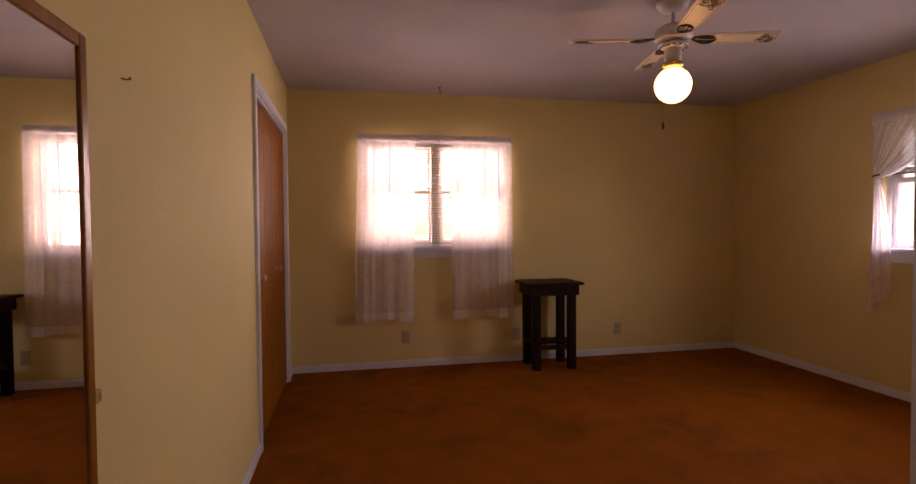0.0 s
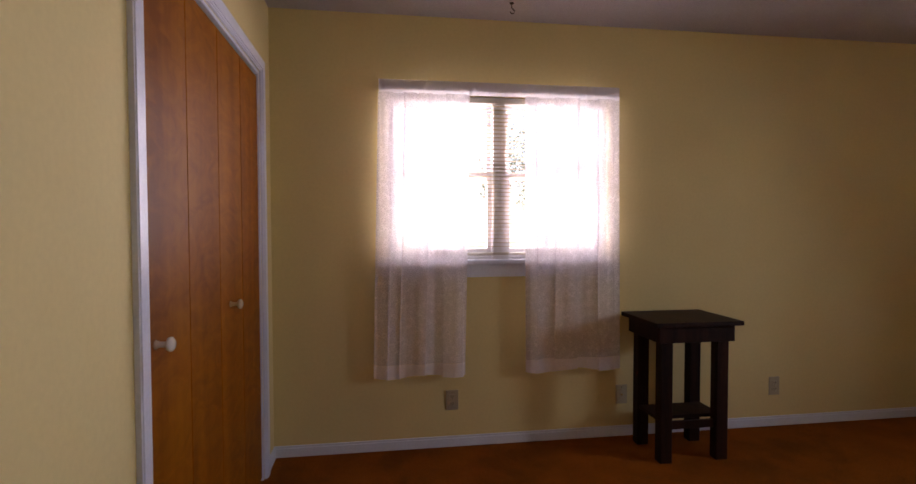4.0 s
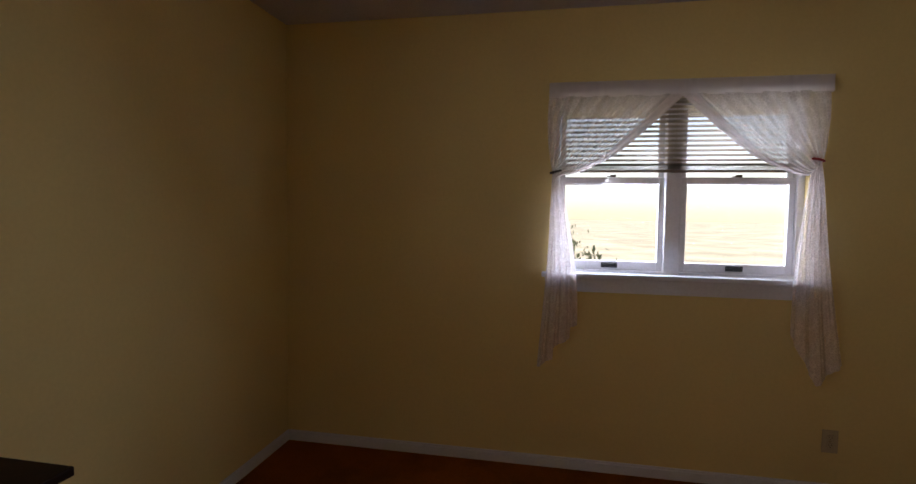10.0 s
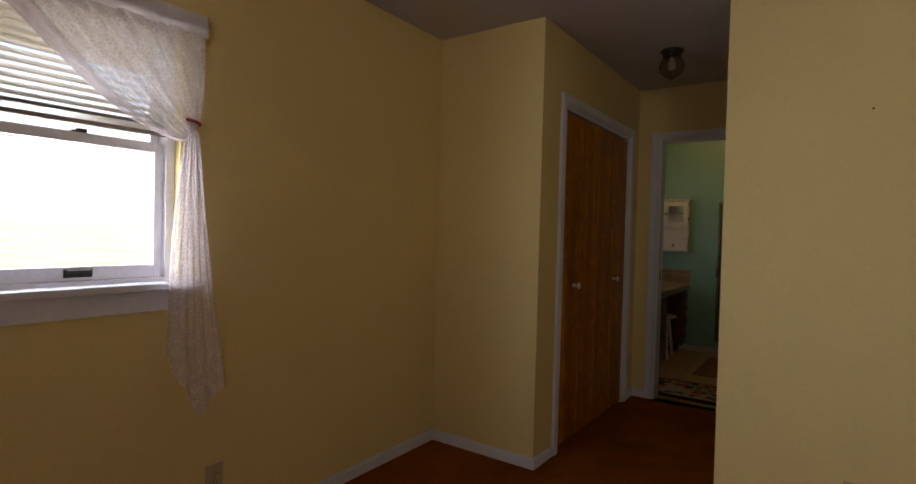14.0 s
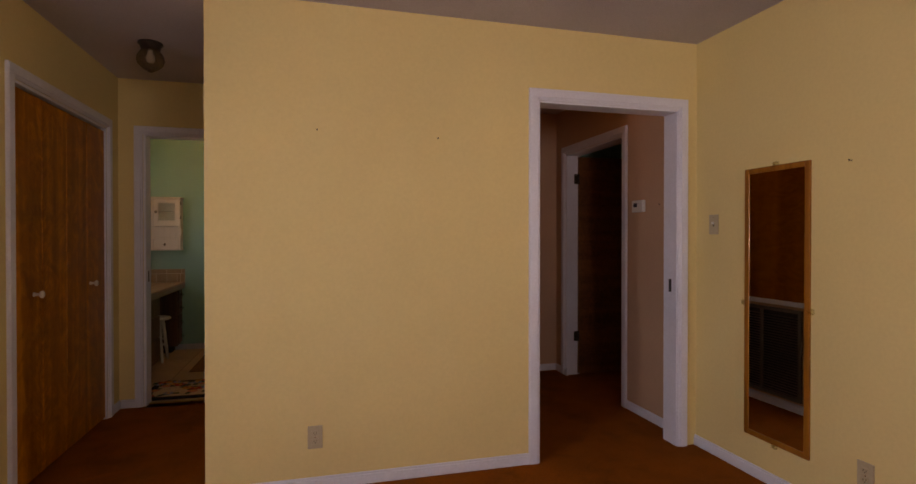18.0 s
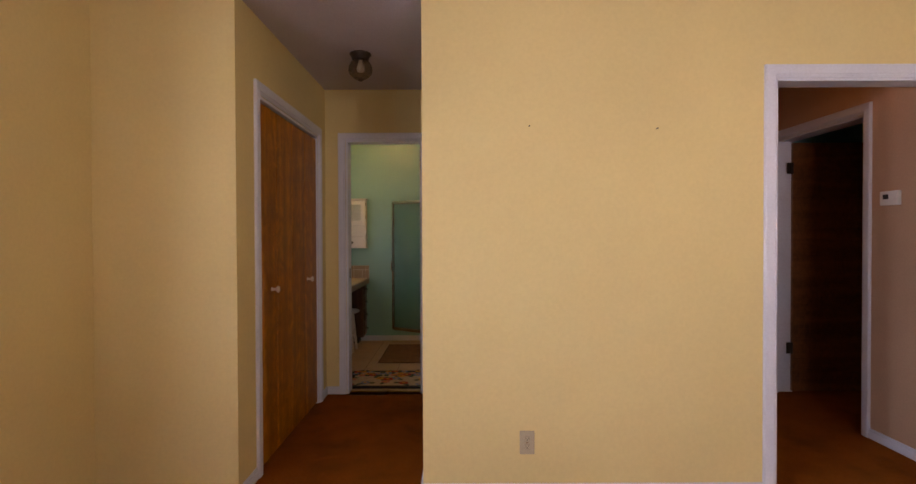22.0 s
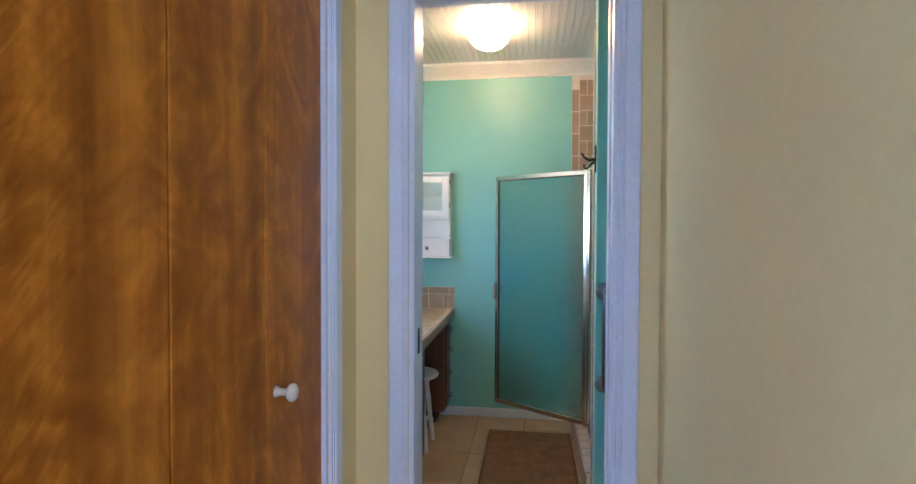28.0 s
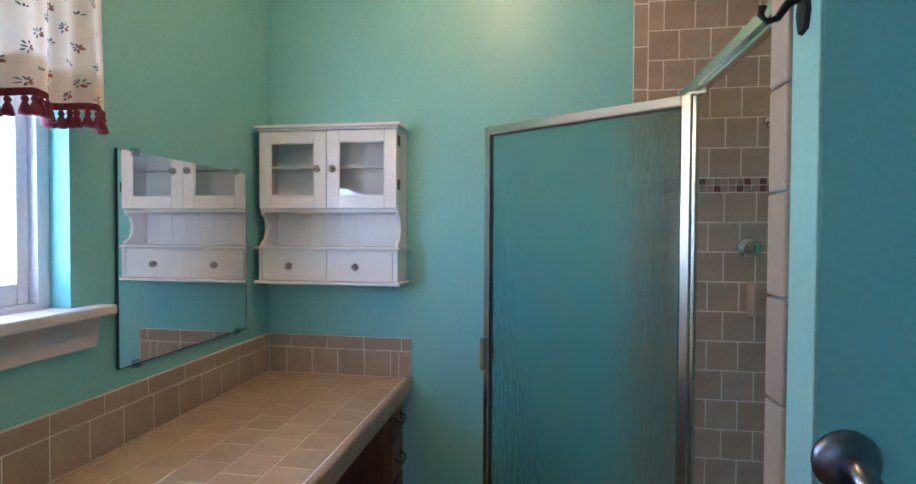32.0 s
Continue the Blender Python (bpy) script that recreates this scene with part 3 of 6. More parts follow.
def jamb(name, axis, a0, a1, u0, u1, top, pocket=0):
    """White lining of an opening. pocket: 1 or -1 for the side in which a sliding door waits, its edge showing between two strips."""
    e = thing(name, Matrix.Identity(4), "white painted door jamb", "door jamb", kind="structure")
    def strip(nm, b0, b1, lo, hi, z0, z1, material=WHITE):
        bm = bmesh.new()
        if axis == "x":
            box(bm, b0, b1, lo, hi, z0, z1)
        else:
            box(bm, lo, hi, b0, b1, z0, z1)
        bmesh.ops.bevel(bm, geom=bm.edges[:], offset=0.002, segments=1, affect="EDGES")
        return part(nm, bm, material, e)
    th = 0.016
    mid, hw = (a0 + a1) / 2, 0.019
    for side, (lo, hi) in ((-1, (u0, u0 + th)), (1, (u1 - th, u1))):
        if pocket == side:
            strip("jamb_strip", a0, mid - hw, lo, hi, 0, top)
            strip("jamb_strip", mid + hw, a1, lo, hi, 0, top)
            inset = (lo - 0.03, lo + 0.010) if side < 0 else (hi - 0.010, hi + 0.03)
            d = strip("sliding_door_edge", mid - hw + 0.003, mid + hw - 0.003, *inset, 0.012, top - 0.012, EDGEWOOD)
            tagged(d, label="brown wooden edge of the sliding door")
            pl = (inset[1], inset[1] + 0.002) if side < 0 else (inset[0] - 0.002, inset[0])
            tagged(strip("edge_pull", mid - 0.011, mid + 0.011, *pl, 0.93, 1.01, BLACK), label="black metal edge pull")
        else:
            strip("jamb_board", a0, a1, lo, hi, 0, top)
            if pocket:
                pl = (hi, hi + 0.002) if side < 0 else (lo - 0.002, lo)
                strip("strike_plate", mid - 0.012, mid + 0.012, *pl, 0.93, 1.01, BLACK)
    strip("head_board", a0, a1, u0 + th, u1 - th, top - th, top)
    return e


def bifold(name, axis, face, sign, u0, u1, top, knob_z, knobs, label, material=BIFOLD):
    """Two pairs of folding flush doors, closed."""
    e = thing(name, Matrix.Identity(4), label, "closet door")
    n = 4
    step = (u1 - u0) / n
    for k in range(n):
        lo, hi = u0 + k * step + 0.002, u0 + (k + 1) * step - 0.002
        a, b = face, face - sign * 0.03
        bm = block(min(a, b), max(a, b), lo, hi, 0.015, top - 0.01, 0.002, 1) if axis == "x" else block(lo, hi, min(a, b), max(a, b), 0.015, top - 0.01, 0.002, 1)
        part("door_leaf", bm, material, e)
    for u in knobs:
        bm = lathe([(0.0, 0.0), (0.013, 0.0), (0.011, 0.004), (0.008, 0.010), (0.008, 0.026), (0.017, 0.030), (0.020, 0.036), (0.019, 0.042), (0.012, 0.047), (0.0, 0.048)], 20)
        m = Matrix.Translation((face, u, knob_z)) @ Matrix.Rotation(radians(90 * sign), 4, "Y")
        part("knob", bm, PORCELAIN, e, "white porcelain knob", m)
    return e


casing("closet_casing", "x", 0.0, 1, CLOSET[0], CLOSET[1], 2.03)
jamb("closet_jamb", "x", -0.12, 0.0, CLOSET[0], CLOSET[1], 2.03)
bifold("bifold_closet_door", "x", -0.008, 1, CLOSET[0] + 0.018, CLOSET[1] - 0.018, 2.01, 0.965, (-1.53, -0.805), "closed bifold closet doors of varnished orange-brown birch")
casing("hall_closet_casing", "x", HALL[1], -1, CLOSET2[0], CLOSET2[1], 2.03)
jamb("hall_closet_jamb", "x", HALL[1], 3.775, CLOSET2[0], CLOSET2[1], 2.03)
bifold("bifold_hall_closet_door", "x", HALL[1] + 0.010, -1, CLOSET2[0] + 0.018, CLOSET2[1] - 0.018, 2.01, 0.968, (-4.847, -5.570), "closed bifold closet doors of varnished brown birch in the hall", BIFOLD_HALL)
casing("entry_casing", "y", ROOM_Y, 1, 0.134, 1.033, 2.030)
casing("entry_casing", "y", -4.495, -1, 0.134, 1.033, 2.030)
jamb("entry_jamb", "y", -4.495, ROOM_Y, ENTRY[0], ENTRY[1], 2.035, 1)
casing("bath_casing", "y", HALL_END, 1, 2.873, 3.481, 2.035, w=0.058)
casing("bath_casing", "y", BATH_N, -1, 2.873, 3.481, 2.035, w=0.058)
jamb("bath_jamb", "y", BATH_N, HALL_END, BATH_DOOR[0], BATH_DOOR[1], 2.04, -1)
casing("vestibule_casing", "x", 0.012, 1, VDOOR[0], VDOOR[1], 2.03)
jamb("vestibule_jamb", "x", -0.12, 0.012, VDOOR[0], VDOOR[1], 2.03)


def baseboards():
    e = thing("baseboard", Matrix.Identity(4), "low white painted baseboard along the walls", "baseboard", kind="structure")
    t, h = 0.013, 0.062
    runs = [("y", 0.0, -1, 0.0, ROOM_X), ("x", ROOM_X, -1, -4.337, -t), ("y", -4.337, 1, HALL[1], ROOM_X - t), ("y", ROOM_Y, 1, 1.098, HALL[0]), ("x", 0.0, 1, ROOM_Y, -1.67), ("x", 0.0, 1, -0.20, -t),
            ("x", HALL[0], 1, HALL_END, ROOM_Y + t), ("x", HALL[1], -1, -4.565, -4.337 + t), ("x", HALL[1], -1, HALL_END, -5.903),
            ("y", HALL_END, 1, HALL[0] + t, 2.808), ("y", HALL_END, 1, 3.53, HALL[1] - t),
            ("x", 0.012, 1, -5.095, -4.56), ("x", 0.012, 1, -6.287, -6.055), ("y", -6.30, 1, 0.012, 1.12), ("x", 1.12, -1, -6.287, -4.56),
            ("y", BATH_S, 1, 2.86, 3.76), ("x", BATH_W, 1, -6.98, BATH_N), ("y", -6.98, 1, BATH_W + t, 2.82)]
    for axis, face, sign, u0, u1 in runs:
        bm = bmesh.new()
        for d, z0, z1 in ((t, 0.0, h - 0.012), (t * 0.65, h - 0.012, h)):
            a, b = sorted((face, face + sign * d))
            if axis == "x":
                box(bm, a, b, u0, u1, z0, z1)
            else:
                box(bm, u0, u1, a, b, z0, z1)
        bmesh.ops.bevel(bm, geom=bm.edges[:], offset=0.002, segments=1, affect="EDGES")
        part("board", bm, WHITE, e)


baseboards()

# ---- outside ----
GRASS = mat("dry_grass", (0.42, 0.40, 0.28), 0.95, var=0.3, scale=0.4, fine=0.3, fscale=14, bump=0.6, bscale=20)
solid("ground", block(-120, 120, -120, 120, -0.6, -0.35), GRASS, "dry green lawn around the house", "ground", kind="structure")
BARK = mat("tree_bark", (0.16, 0.12, 0.09), 0.9, var=0.3, scale=6, bump=0.8, bscale=25)
LEAF = mat("green_leaves", (0.115, 0.15, 0.075), 0.6, var=0.3, scale=1.5, random_by=0.15)
STONE = mat("pale_stone", (0.27, 0.20, 0.165), 0.85, var=0.2, scale=9, fine=0.15, bump=0.7, bscale=30, random_by=0.2)
MORTAR = mat("grey_mortar", (0.09, 0.085, 0.08), 0.9, var=0.15, bump=0.6, bscale=60)
SOFFIT = mat("painted_soffit", (0.30, 0.28, 0.25), 0.7, var=0.06)


def foliage(center, size, count, seed, leaf=0.09):
    """Many small leaves in uneven clumps."""
    rng = random.Random(seed)
    clumps = [(Vector((rng.gauss(0, 0.45) * size[0], rng.gauss(0, 0.45) * size[1], rng.gauss(0, 0.42) * size[2])), rng.uniform(0.18, 0.42)) for _ in range(22)]
    verts, faces = [], []
    for _ in range(count):
        c, r = rng.choice(clumps)
        p = Vector(center) + c + Vector((rng.gauss(0, r) * size[0] * 0.6, rng.gauss(0, r) * size[1] * 0.6, rng.gauss(0, r) * size[2] * 0.6))
        e = Euler((rng.uniform(0, 6.3), rng.uniform(0, 6.3), rng.uniform(0, 6.3))).to_matrix()
        s = leaf * rng.uniform(0.6, 1.3)
        i = len(verts)
        for a, b in ((-1, 0), (0, -0.45), (1, 0), (0, 0.45)):
            verts.append(p + e @ Vector((a * s, b * s, 0.12 * s * a * a)))
        faces.append((i, i + 1, i + 2, i + 3))
    me = bpy.data.meshes.new("crown")
    me.from_pydata([tuple(v) for v in verts], [], faces)
    me.materials.append(LEAF)
    return me


def tree(x, y, height, spread, seed, label, leaves=4200, leaf=0.11):
    rng = random.Random(seed)
    e = thing("tree", pose(x, y, -0.35), label, "tree", "trees in the yard")
    trunk = tube([(0, 0, 0), (0.05, 0.02, height * 0.25), (-0.03, 0.06, height * 0.55)], [0.17, 0.13, 0.09], 12)
    for k in range(6):
        a = k * 1.05 + rng.uniform(-0.3, 0.3)
        z = height * rng.uniform(0.3, 0.5)
        merge(trunk, tube([(0, 0.03, z), (0.4 * spread * math.cos(a), 0.4 * spread * math.sin(a), z + height * 0.16), (0.75 * spread * math.cos(a), 0.75 * spread * math.sin(a), z + height * 0.3)], [0.07, 0.045, 0.02], 8))
    part("trunk", trunk, BARK, e)
    c = new("crown", foliage((0, 0, height * 0.62), (spread, spread, height * 0.36), leaves, seed, leaf))
    c.parent = e


def shrub(x, y, size, seed):
    e = thing("shrub", pose(x, y, -0.35), "low leafy green shrub on the lawn", "shrub", "shrubs in the yard")
    part("stems", merge(tube([(0, 0, 0), (0.1, 0.1, size * 0.6)], 0.03, 6), tube([(0, 0, 0), (-0.15, 0.05, size * 0.5)], 0.025, 6)), BARK, e)
    c = new("leaves", foliage((0, 0, size * 0.55), (size, size, size * 0.55), 2200, seed, 0.06))
    c.parent = e


tree(11.5, -13.5, 6.0, 2.6, 3, "leafy green tree beyond the bathroom window", 15000, 0.055)
tree(9.0, -16.0, 5.0, 2.2, 4, "leafy green tree beyond the bathroom window", 15000, 0.055)
tree(8.3, -8.0, 4.6, 2.2, 15, "broad leafy tree close to the bathroom window", 20000, 0.05)
tree(8.7, -10.5, 4.3, 2.4, 16, "broad leafy tree close to the house", 17000, 0.05)
tree(21.0, 3.5, 7.0, 3.0, 5, "tall leafy tree on the lawn")
tree(-5.0, 17.0, 6.0, 2.6, 7, "leafy tree behind the house")
tree(-4.2, 9.5, 6.2, 2.6, 21, "leafy tree behind the house")
tree(10.0, 26.0, 7.0, 3.0, 8, "leafy tree behind the house")
shrub(12.0, -0.6, 1.2, 11)
shrub(13.5, 0.9, 1.0, 12)
shrub(-0.6, 6.0, 1.1, 13)
e = solid("eave", block(0, 0.75, -8.9, 0.3, 0, 0.09), SOFFIT, "painted roof overhang above the windows", "eave", kind="structure", m=pose(4.5, 0, 2.31, 0, 22, 0))


def stone_pier():
    e = thing("stone_pier", pose(4.402, -7.495, 0), "rough pale stone pier outside the bathroom window", "wall pier", kind="structure")
    part("mortar", block(0.0, 0.10, -0.30, 0.12, -0.35, 2.3), MORTAR, e)
    rng = random.Random(5)
    z = -0.35
    while z < 2.2:
        h = rng.uniform(0.07, 0.13)
        bm = block(-0.0, 0.115 + rng.uniform(0, 0.02), -0.31, 0.135 + rng.uniform(0, 0.03), z, z + h, 0.018, 2)
        for v in bm.verts:
            v.co += 0.006 * noise.noise_vector(v.co * 14)
        part("stone", bm, STONE, e)
        z += h + 0.018


stone_pier()


# ---- windows ----
def window(name, m, w, z0, z1, depth, label, units=2, sill_over=0.05, latch=True, sill_depth=0.05, paint=None, lift_at=None):
    """A double-hung window set in its opening, seen from inside: x along the wall, y outward."""
    e = thing(name, m, label, "window", kind="structure")
    y0 = depth
    fr = 0.03
    bm = bmesh.new()
    for b in ((0, fr), (w - fr, w)):
        box(bm, b[0], b[1], y0 - 0.02, y0 + 0.09, z0, z1)
    box(bm, fr, w - fr, y0 - 0.02, y0 + 0.09, z1 - fr, z1)
    box(bm, fr, w - fr, y0 - 0.02, y0 + 0.09, z0, z0 + 0.015)
    part("window_frame", bm, VINYL, e)
    mull = 0.075 if units == 2 else 0
    if units == 2:
        part("mullion", block(w / 2 - mull / 2, w / 2 + mull / 2, y0 - 0.022, y0 + 0.09, z0, z1 - fr, 0.003), VINYL, e)
    uw = (w - 2 * fr - mull) / units
    zm = z0 + (z1 - z0) * 0.52
    for k in range(units):
        a = fr + k * (uw + mull)
        for lower in (True, False):
            zz0, zz1 = (z0 + 0.015, zm + 0.02) if lower else (zm - 0.02, z1 - fr)
            yy = y0 if lower else y0 + 0.035
            s = bmesh.new()
            st = 0.032
            box(s, a + 0.003, a + st, yy, yy + 0.03, zz0, zz1)
            box(s, a + uw - st, a + uw - 0.003, yy, yy + 0.03, zz0, zz1)
            box(s, a + st, a + uw - st, yy, yy + 0.03, zz1 - 0.035, zz1)
            box(s, a + st, a + uw - st, yy, yy + 0.03, zz0, zz0 + (0.048 if lower else 0.035))
            bmesh.ops.bevel(s, geom=s.edges[:], offset=0.002, segments=1, affect="EDGES")
            sash = part("sash", s, VINYL, e)
            p = part("pane", block(a + st - 0.004, a + uw - st + 0.004, yy + 0.013, yy + 0.017, zz0 + 0.03, zz1 - 0.03), GLASS, sash)
            p.visible_shadow = False
            if lower and latch:
                part("sash_lift", merge(block(-0.042, 0.042, -0.004, 0, -0.014, 0.014, 0.002), block(-0.036, 0.036, -0.016, -0.004, 0.002, 0.012, 0.004)), BLACK, sash, "black sash lift", Matrix.Translation((lift_at or a + uw / 2, yy, zz0 + 0.026)))
                part("sash_lock", merge(block(-0.022, 0.022, 0.0, 0.028, 0, 0.006, 0.002), block(-0.006, 0.026, 0.008, 0.020, 0.006, 0.014, 0.003)), BRONZE, sash, "dark sash lock", Matrix.Translation((a + uw / 2, yy, zz1)))
    bm = block(-sill_over, w + sill_over, -sill_depth, 0.0, z0 - 0.024, z0 + 0.002, 0.006, 3)
    merge(bm, block(0.0, w, 0.0, depth - 0.02, z0 - 0.022, z0 + 0.001))
    part("window_sill", bm, paint or WHITE, e)
    ap = bmesh.new()
    zt, zb = z0 - 0.025, z0 - 0.098
    fa = [ap.verts.new((x, y, z)) for y in (-0.016, -0.001) for x, z in ((-sill_over + 0.015, zt), (w + sill_over - 0.015, zt), (w + sill_over - 0.03, zb), (-sill_over + 0.03, zb))]
    for q in ((0, 1, 2, 3), (7, 6, 5, 4), (0, 4, 5, 1), (1, 5, 6, 2), (2, 6, 7, 3), (3, 7, 4, 0)):
        ap.faces.new([fa[i] for i in q])
    bmesh.ops.recalc_face_normals(ap, faces=ap.faces[:])
    part("apron", ap, paint or WHITE, e)
    return e


M_N = pose(NWIN[0], 0, 0)
M_E = pose(ROOM_X, EWIN[1], -0.025, 0, 0, -90)
M_B = pose(BATH_E, BWIN[1], 0, 0, 0, -90)
window("window_1", M_N, NWIN[1] - NWIN[0], NWIN[2], NWIN[3], 0.06, "white double window behind lace curtains")
window("window_2", M_E, EWIN[1] - EWIN[0], EWIN[2] + 0.025, EWIN[3] + 0.025, 0.06, "white double window with black sash lifts")
window("window_3", M_B, BWIN[1] - BWIN[0], BWIN[2], BWIN[3], 0.075, "small white window over the vanity", 1, 0.085, sill_depth=0.05, paint=SILLPAINT, lift_at=0.417)


def blind(m, w, z_top, z_bot, pitch, tilt, stack, label, cloth=BLIND):
    e = thing("window_blind", m, label, "blind", "ivory window blinds")
    part("headrail", block(0, w, 0, 0.03, z_top, z_top + 0.03, 0.003), BLIND, e)
    me = None
    n = int((z_top - z_bot - 0.02) / pitch)
    for k in range(n):
        z = z_top - 0.012 - k * pitch
        if me is None:
            bm = bmesh.new()
            pts = [(-0.012, -0.0012), (-0.006, 0.0), (0.006, 0.0), (0.012, -0.0012)]
            rows = [[bm.verts.new((x, y, z2 + dz)) for y, z2 in pts] for x in (0.004, w - 0.004) for dz in (0, 0.0007)]
            for a, b in ((rows[0], rows[2]), (rows[1], rows[3])):
                for i in range(3):
                    bm.faces.new((a[i], a[i + 1], b[i + 1], b[i]))
            bmesh.ops.recalc_face_normals(bm, faces=bm.faces[:])
            me = mesh_of("slat", bm, cloth)
        s = new("slat", me)
        s.parent = e
        s.matrix_basis = pose(0, 0.015, z, tilt, 0, 0)
    if stack:
        for k in range(stack):
            s = new("slat", me)
            s.parent = e
            s.matrix_basis = pose(0, 0.015, z_bot + 0.018 + 0.004 * k)
    part("bottom_rail", block(0.002, w - 0.002, 0.003, 0.027, z_bot, z_bot + 0.014, 0.003), BLIND if not stack else mat("shaded_rail_brown", (0.22, 0.18, 0.14), 0.5), e)
    for f in (0.12, 0.5, 0.88):
        part("ladder_cord", merge(tube([(w * f, 0.003, z_bot), (w * f, 0.003, z_top)], 0.0008, 5), tube([(w * f, 0.027, z_bot), (w * f, 0.027, z_top)], 0.0008, 5)), BLIND, e)
    return e


blind(M_N @ Matrix.Translation((0.035, 0.012, 0)), NWIN[1] - NWIN[0] - 0.07, 1.972, 1.100, 0.0225, -8, 0, "lowered ivory mini blind behind the lace curtains", BLIND_BACKLIT)
blind(M_E @ Matrix.Translation((0.035, 0.012, 0)), EWIN[1] - EWIN[0] - 0.07, 1.992, 1.622, 0.0245, -24, 8, "half raised ivory mini blind")


def sheet(fn, nu, nv, material, smooth=True):
    """A hanging cloth: fn gives a point for u and v from 0 to 1."""
    bm = bmesh.new()
    g = [[bm.verts.new(fn(i / nu, j / nv)) for i in range(nu + 1)] for j in range(nv + 1)]
    for j in range(nv):
        for i in range(nu):
            bm.faces.new((g[j][i], g[j][i + 1], g[j + 1][i + 1], g[j + 1][i])).smooth = smooth
    return bm


def heading(e, x0, x1, z0, z1, y):
    """The flat rod under its cloth heading, with returns to the wall and small puckers."""
    def f(u, v):
        x = x0 + (x1 - x0) * u
        k = 0.0025 * math.sin(u * 190) * (0.4 + 0.6 * math.sin(u * 37 + 1))
        return (x, y + k + 0.004 * math.cos(v * math.pi), z1 + (z0 - z1) * v)
    bm = sheet(f, 160, 6, HEADER)
    for x in (x0, x1):
        merge(bm, sheet(lambda u, v: (x, y + (-0.003 - y) * u, z1 + (z0 - z1) * v), 4, 4, HEADER))
    part("heading", bm, HEADER, e, "plain white cloth heading over the rod")
    part("rod", block(x0 + 0.004, x1 - 0.004, y + 0.008, y + 0.014, z0 + 0.015, z1 - 0.015, 0.002), VINYL, e, "flat white curtain rod")


def lace_window():
    e = thing("lace_curtains", pose(0, 0, 0), "sheer white lace curtain panels hanging at the window", "curtains")
    heading(e, 0.582, 1.958, 1.990, 2.066, -0.078)
    rng = random.Random(2)
    for lo, hi, lob, hib, ph in ((0.578, 1.085, 0.545, 1.062, 0.4), (1.395, 1.962, 1.402, 1.975, 2.1)):
        pleats = [(0.10 + 0.21 * k + rng.uniform(-0.04, 0.04), rng.uniform(0.022, 0.045)) for k in range(5)]
        def f(u, v, lo=lo, hi=hi, lob=lob, hib=hib, ph=ph, pleats=pleats, z0=1.995, z1=0.505):
            x = (lo + (hi - lo) * u) * (1 - v) + (lob + (hib - lob) * u) * v
            y = -0.082 + 0.003 * math.sin(u * 62 + ph) * (1 - 0.6 * v) + 0.008 * math.sin(u * 19 + ph + 0.8 * v) * (0.3 + v)
            for k, (c, wd) in enumerate(pleats):
                s = (u - c - 0.012 * math.sin(v * 2.5 + k)) / wd
                x -= 1.35 * wd * s * math.exp(-s * s) * (1 - 0.25 * v)
                y += 0.005 * math.tanh(2 * s) * (-1) ** k - 0.006 * math.exp(-s * s)
            return (x, min(y, -0.062), z0 + (z1 - z0) * v)
        p = part("lace_panel", sheet(f, 200, 40, LACE), LACE, e)
        def hem(u, v, f=f):
            a = f(u, 1.0)
            return (a[0], a[1] - 0.0015, 0.505 - 0.07 * v - 0.010 * math.sin(u * 9) * v)
        part("hem", sheet(hem, 200, 4, LACE_HEM), LACE_HEM, p, "doubled lace hem")


lace_window()


def bez(pts, s):
    """A smooth run through points, by Catmull and Rom."""
    n = len(pts) - 1
    k = min(int(s * n), n - 1)
    t = s * n - k
    p = [Vector(pts[max(0, min(n, k + d))]) for d in (-1, 0, 1, 2)]
    return 0.5 * ((2 * p[1]) + (p[2] - p[0]) * t + (2 * p[0] - 5 * p[1] + 4 * p[2] - p[3]) * t * t + (3 * p[1] - p[0] - 3 * p[2] + p[3]) * t ** 3)


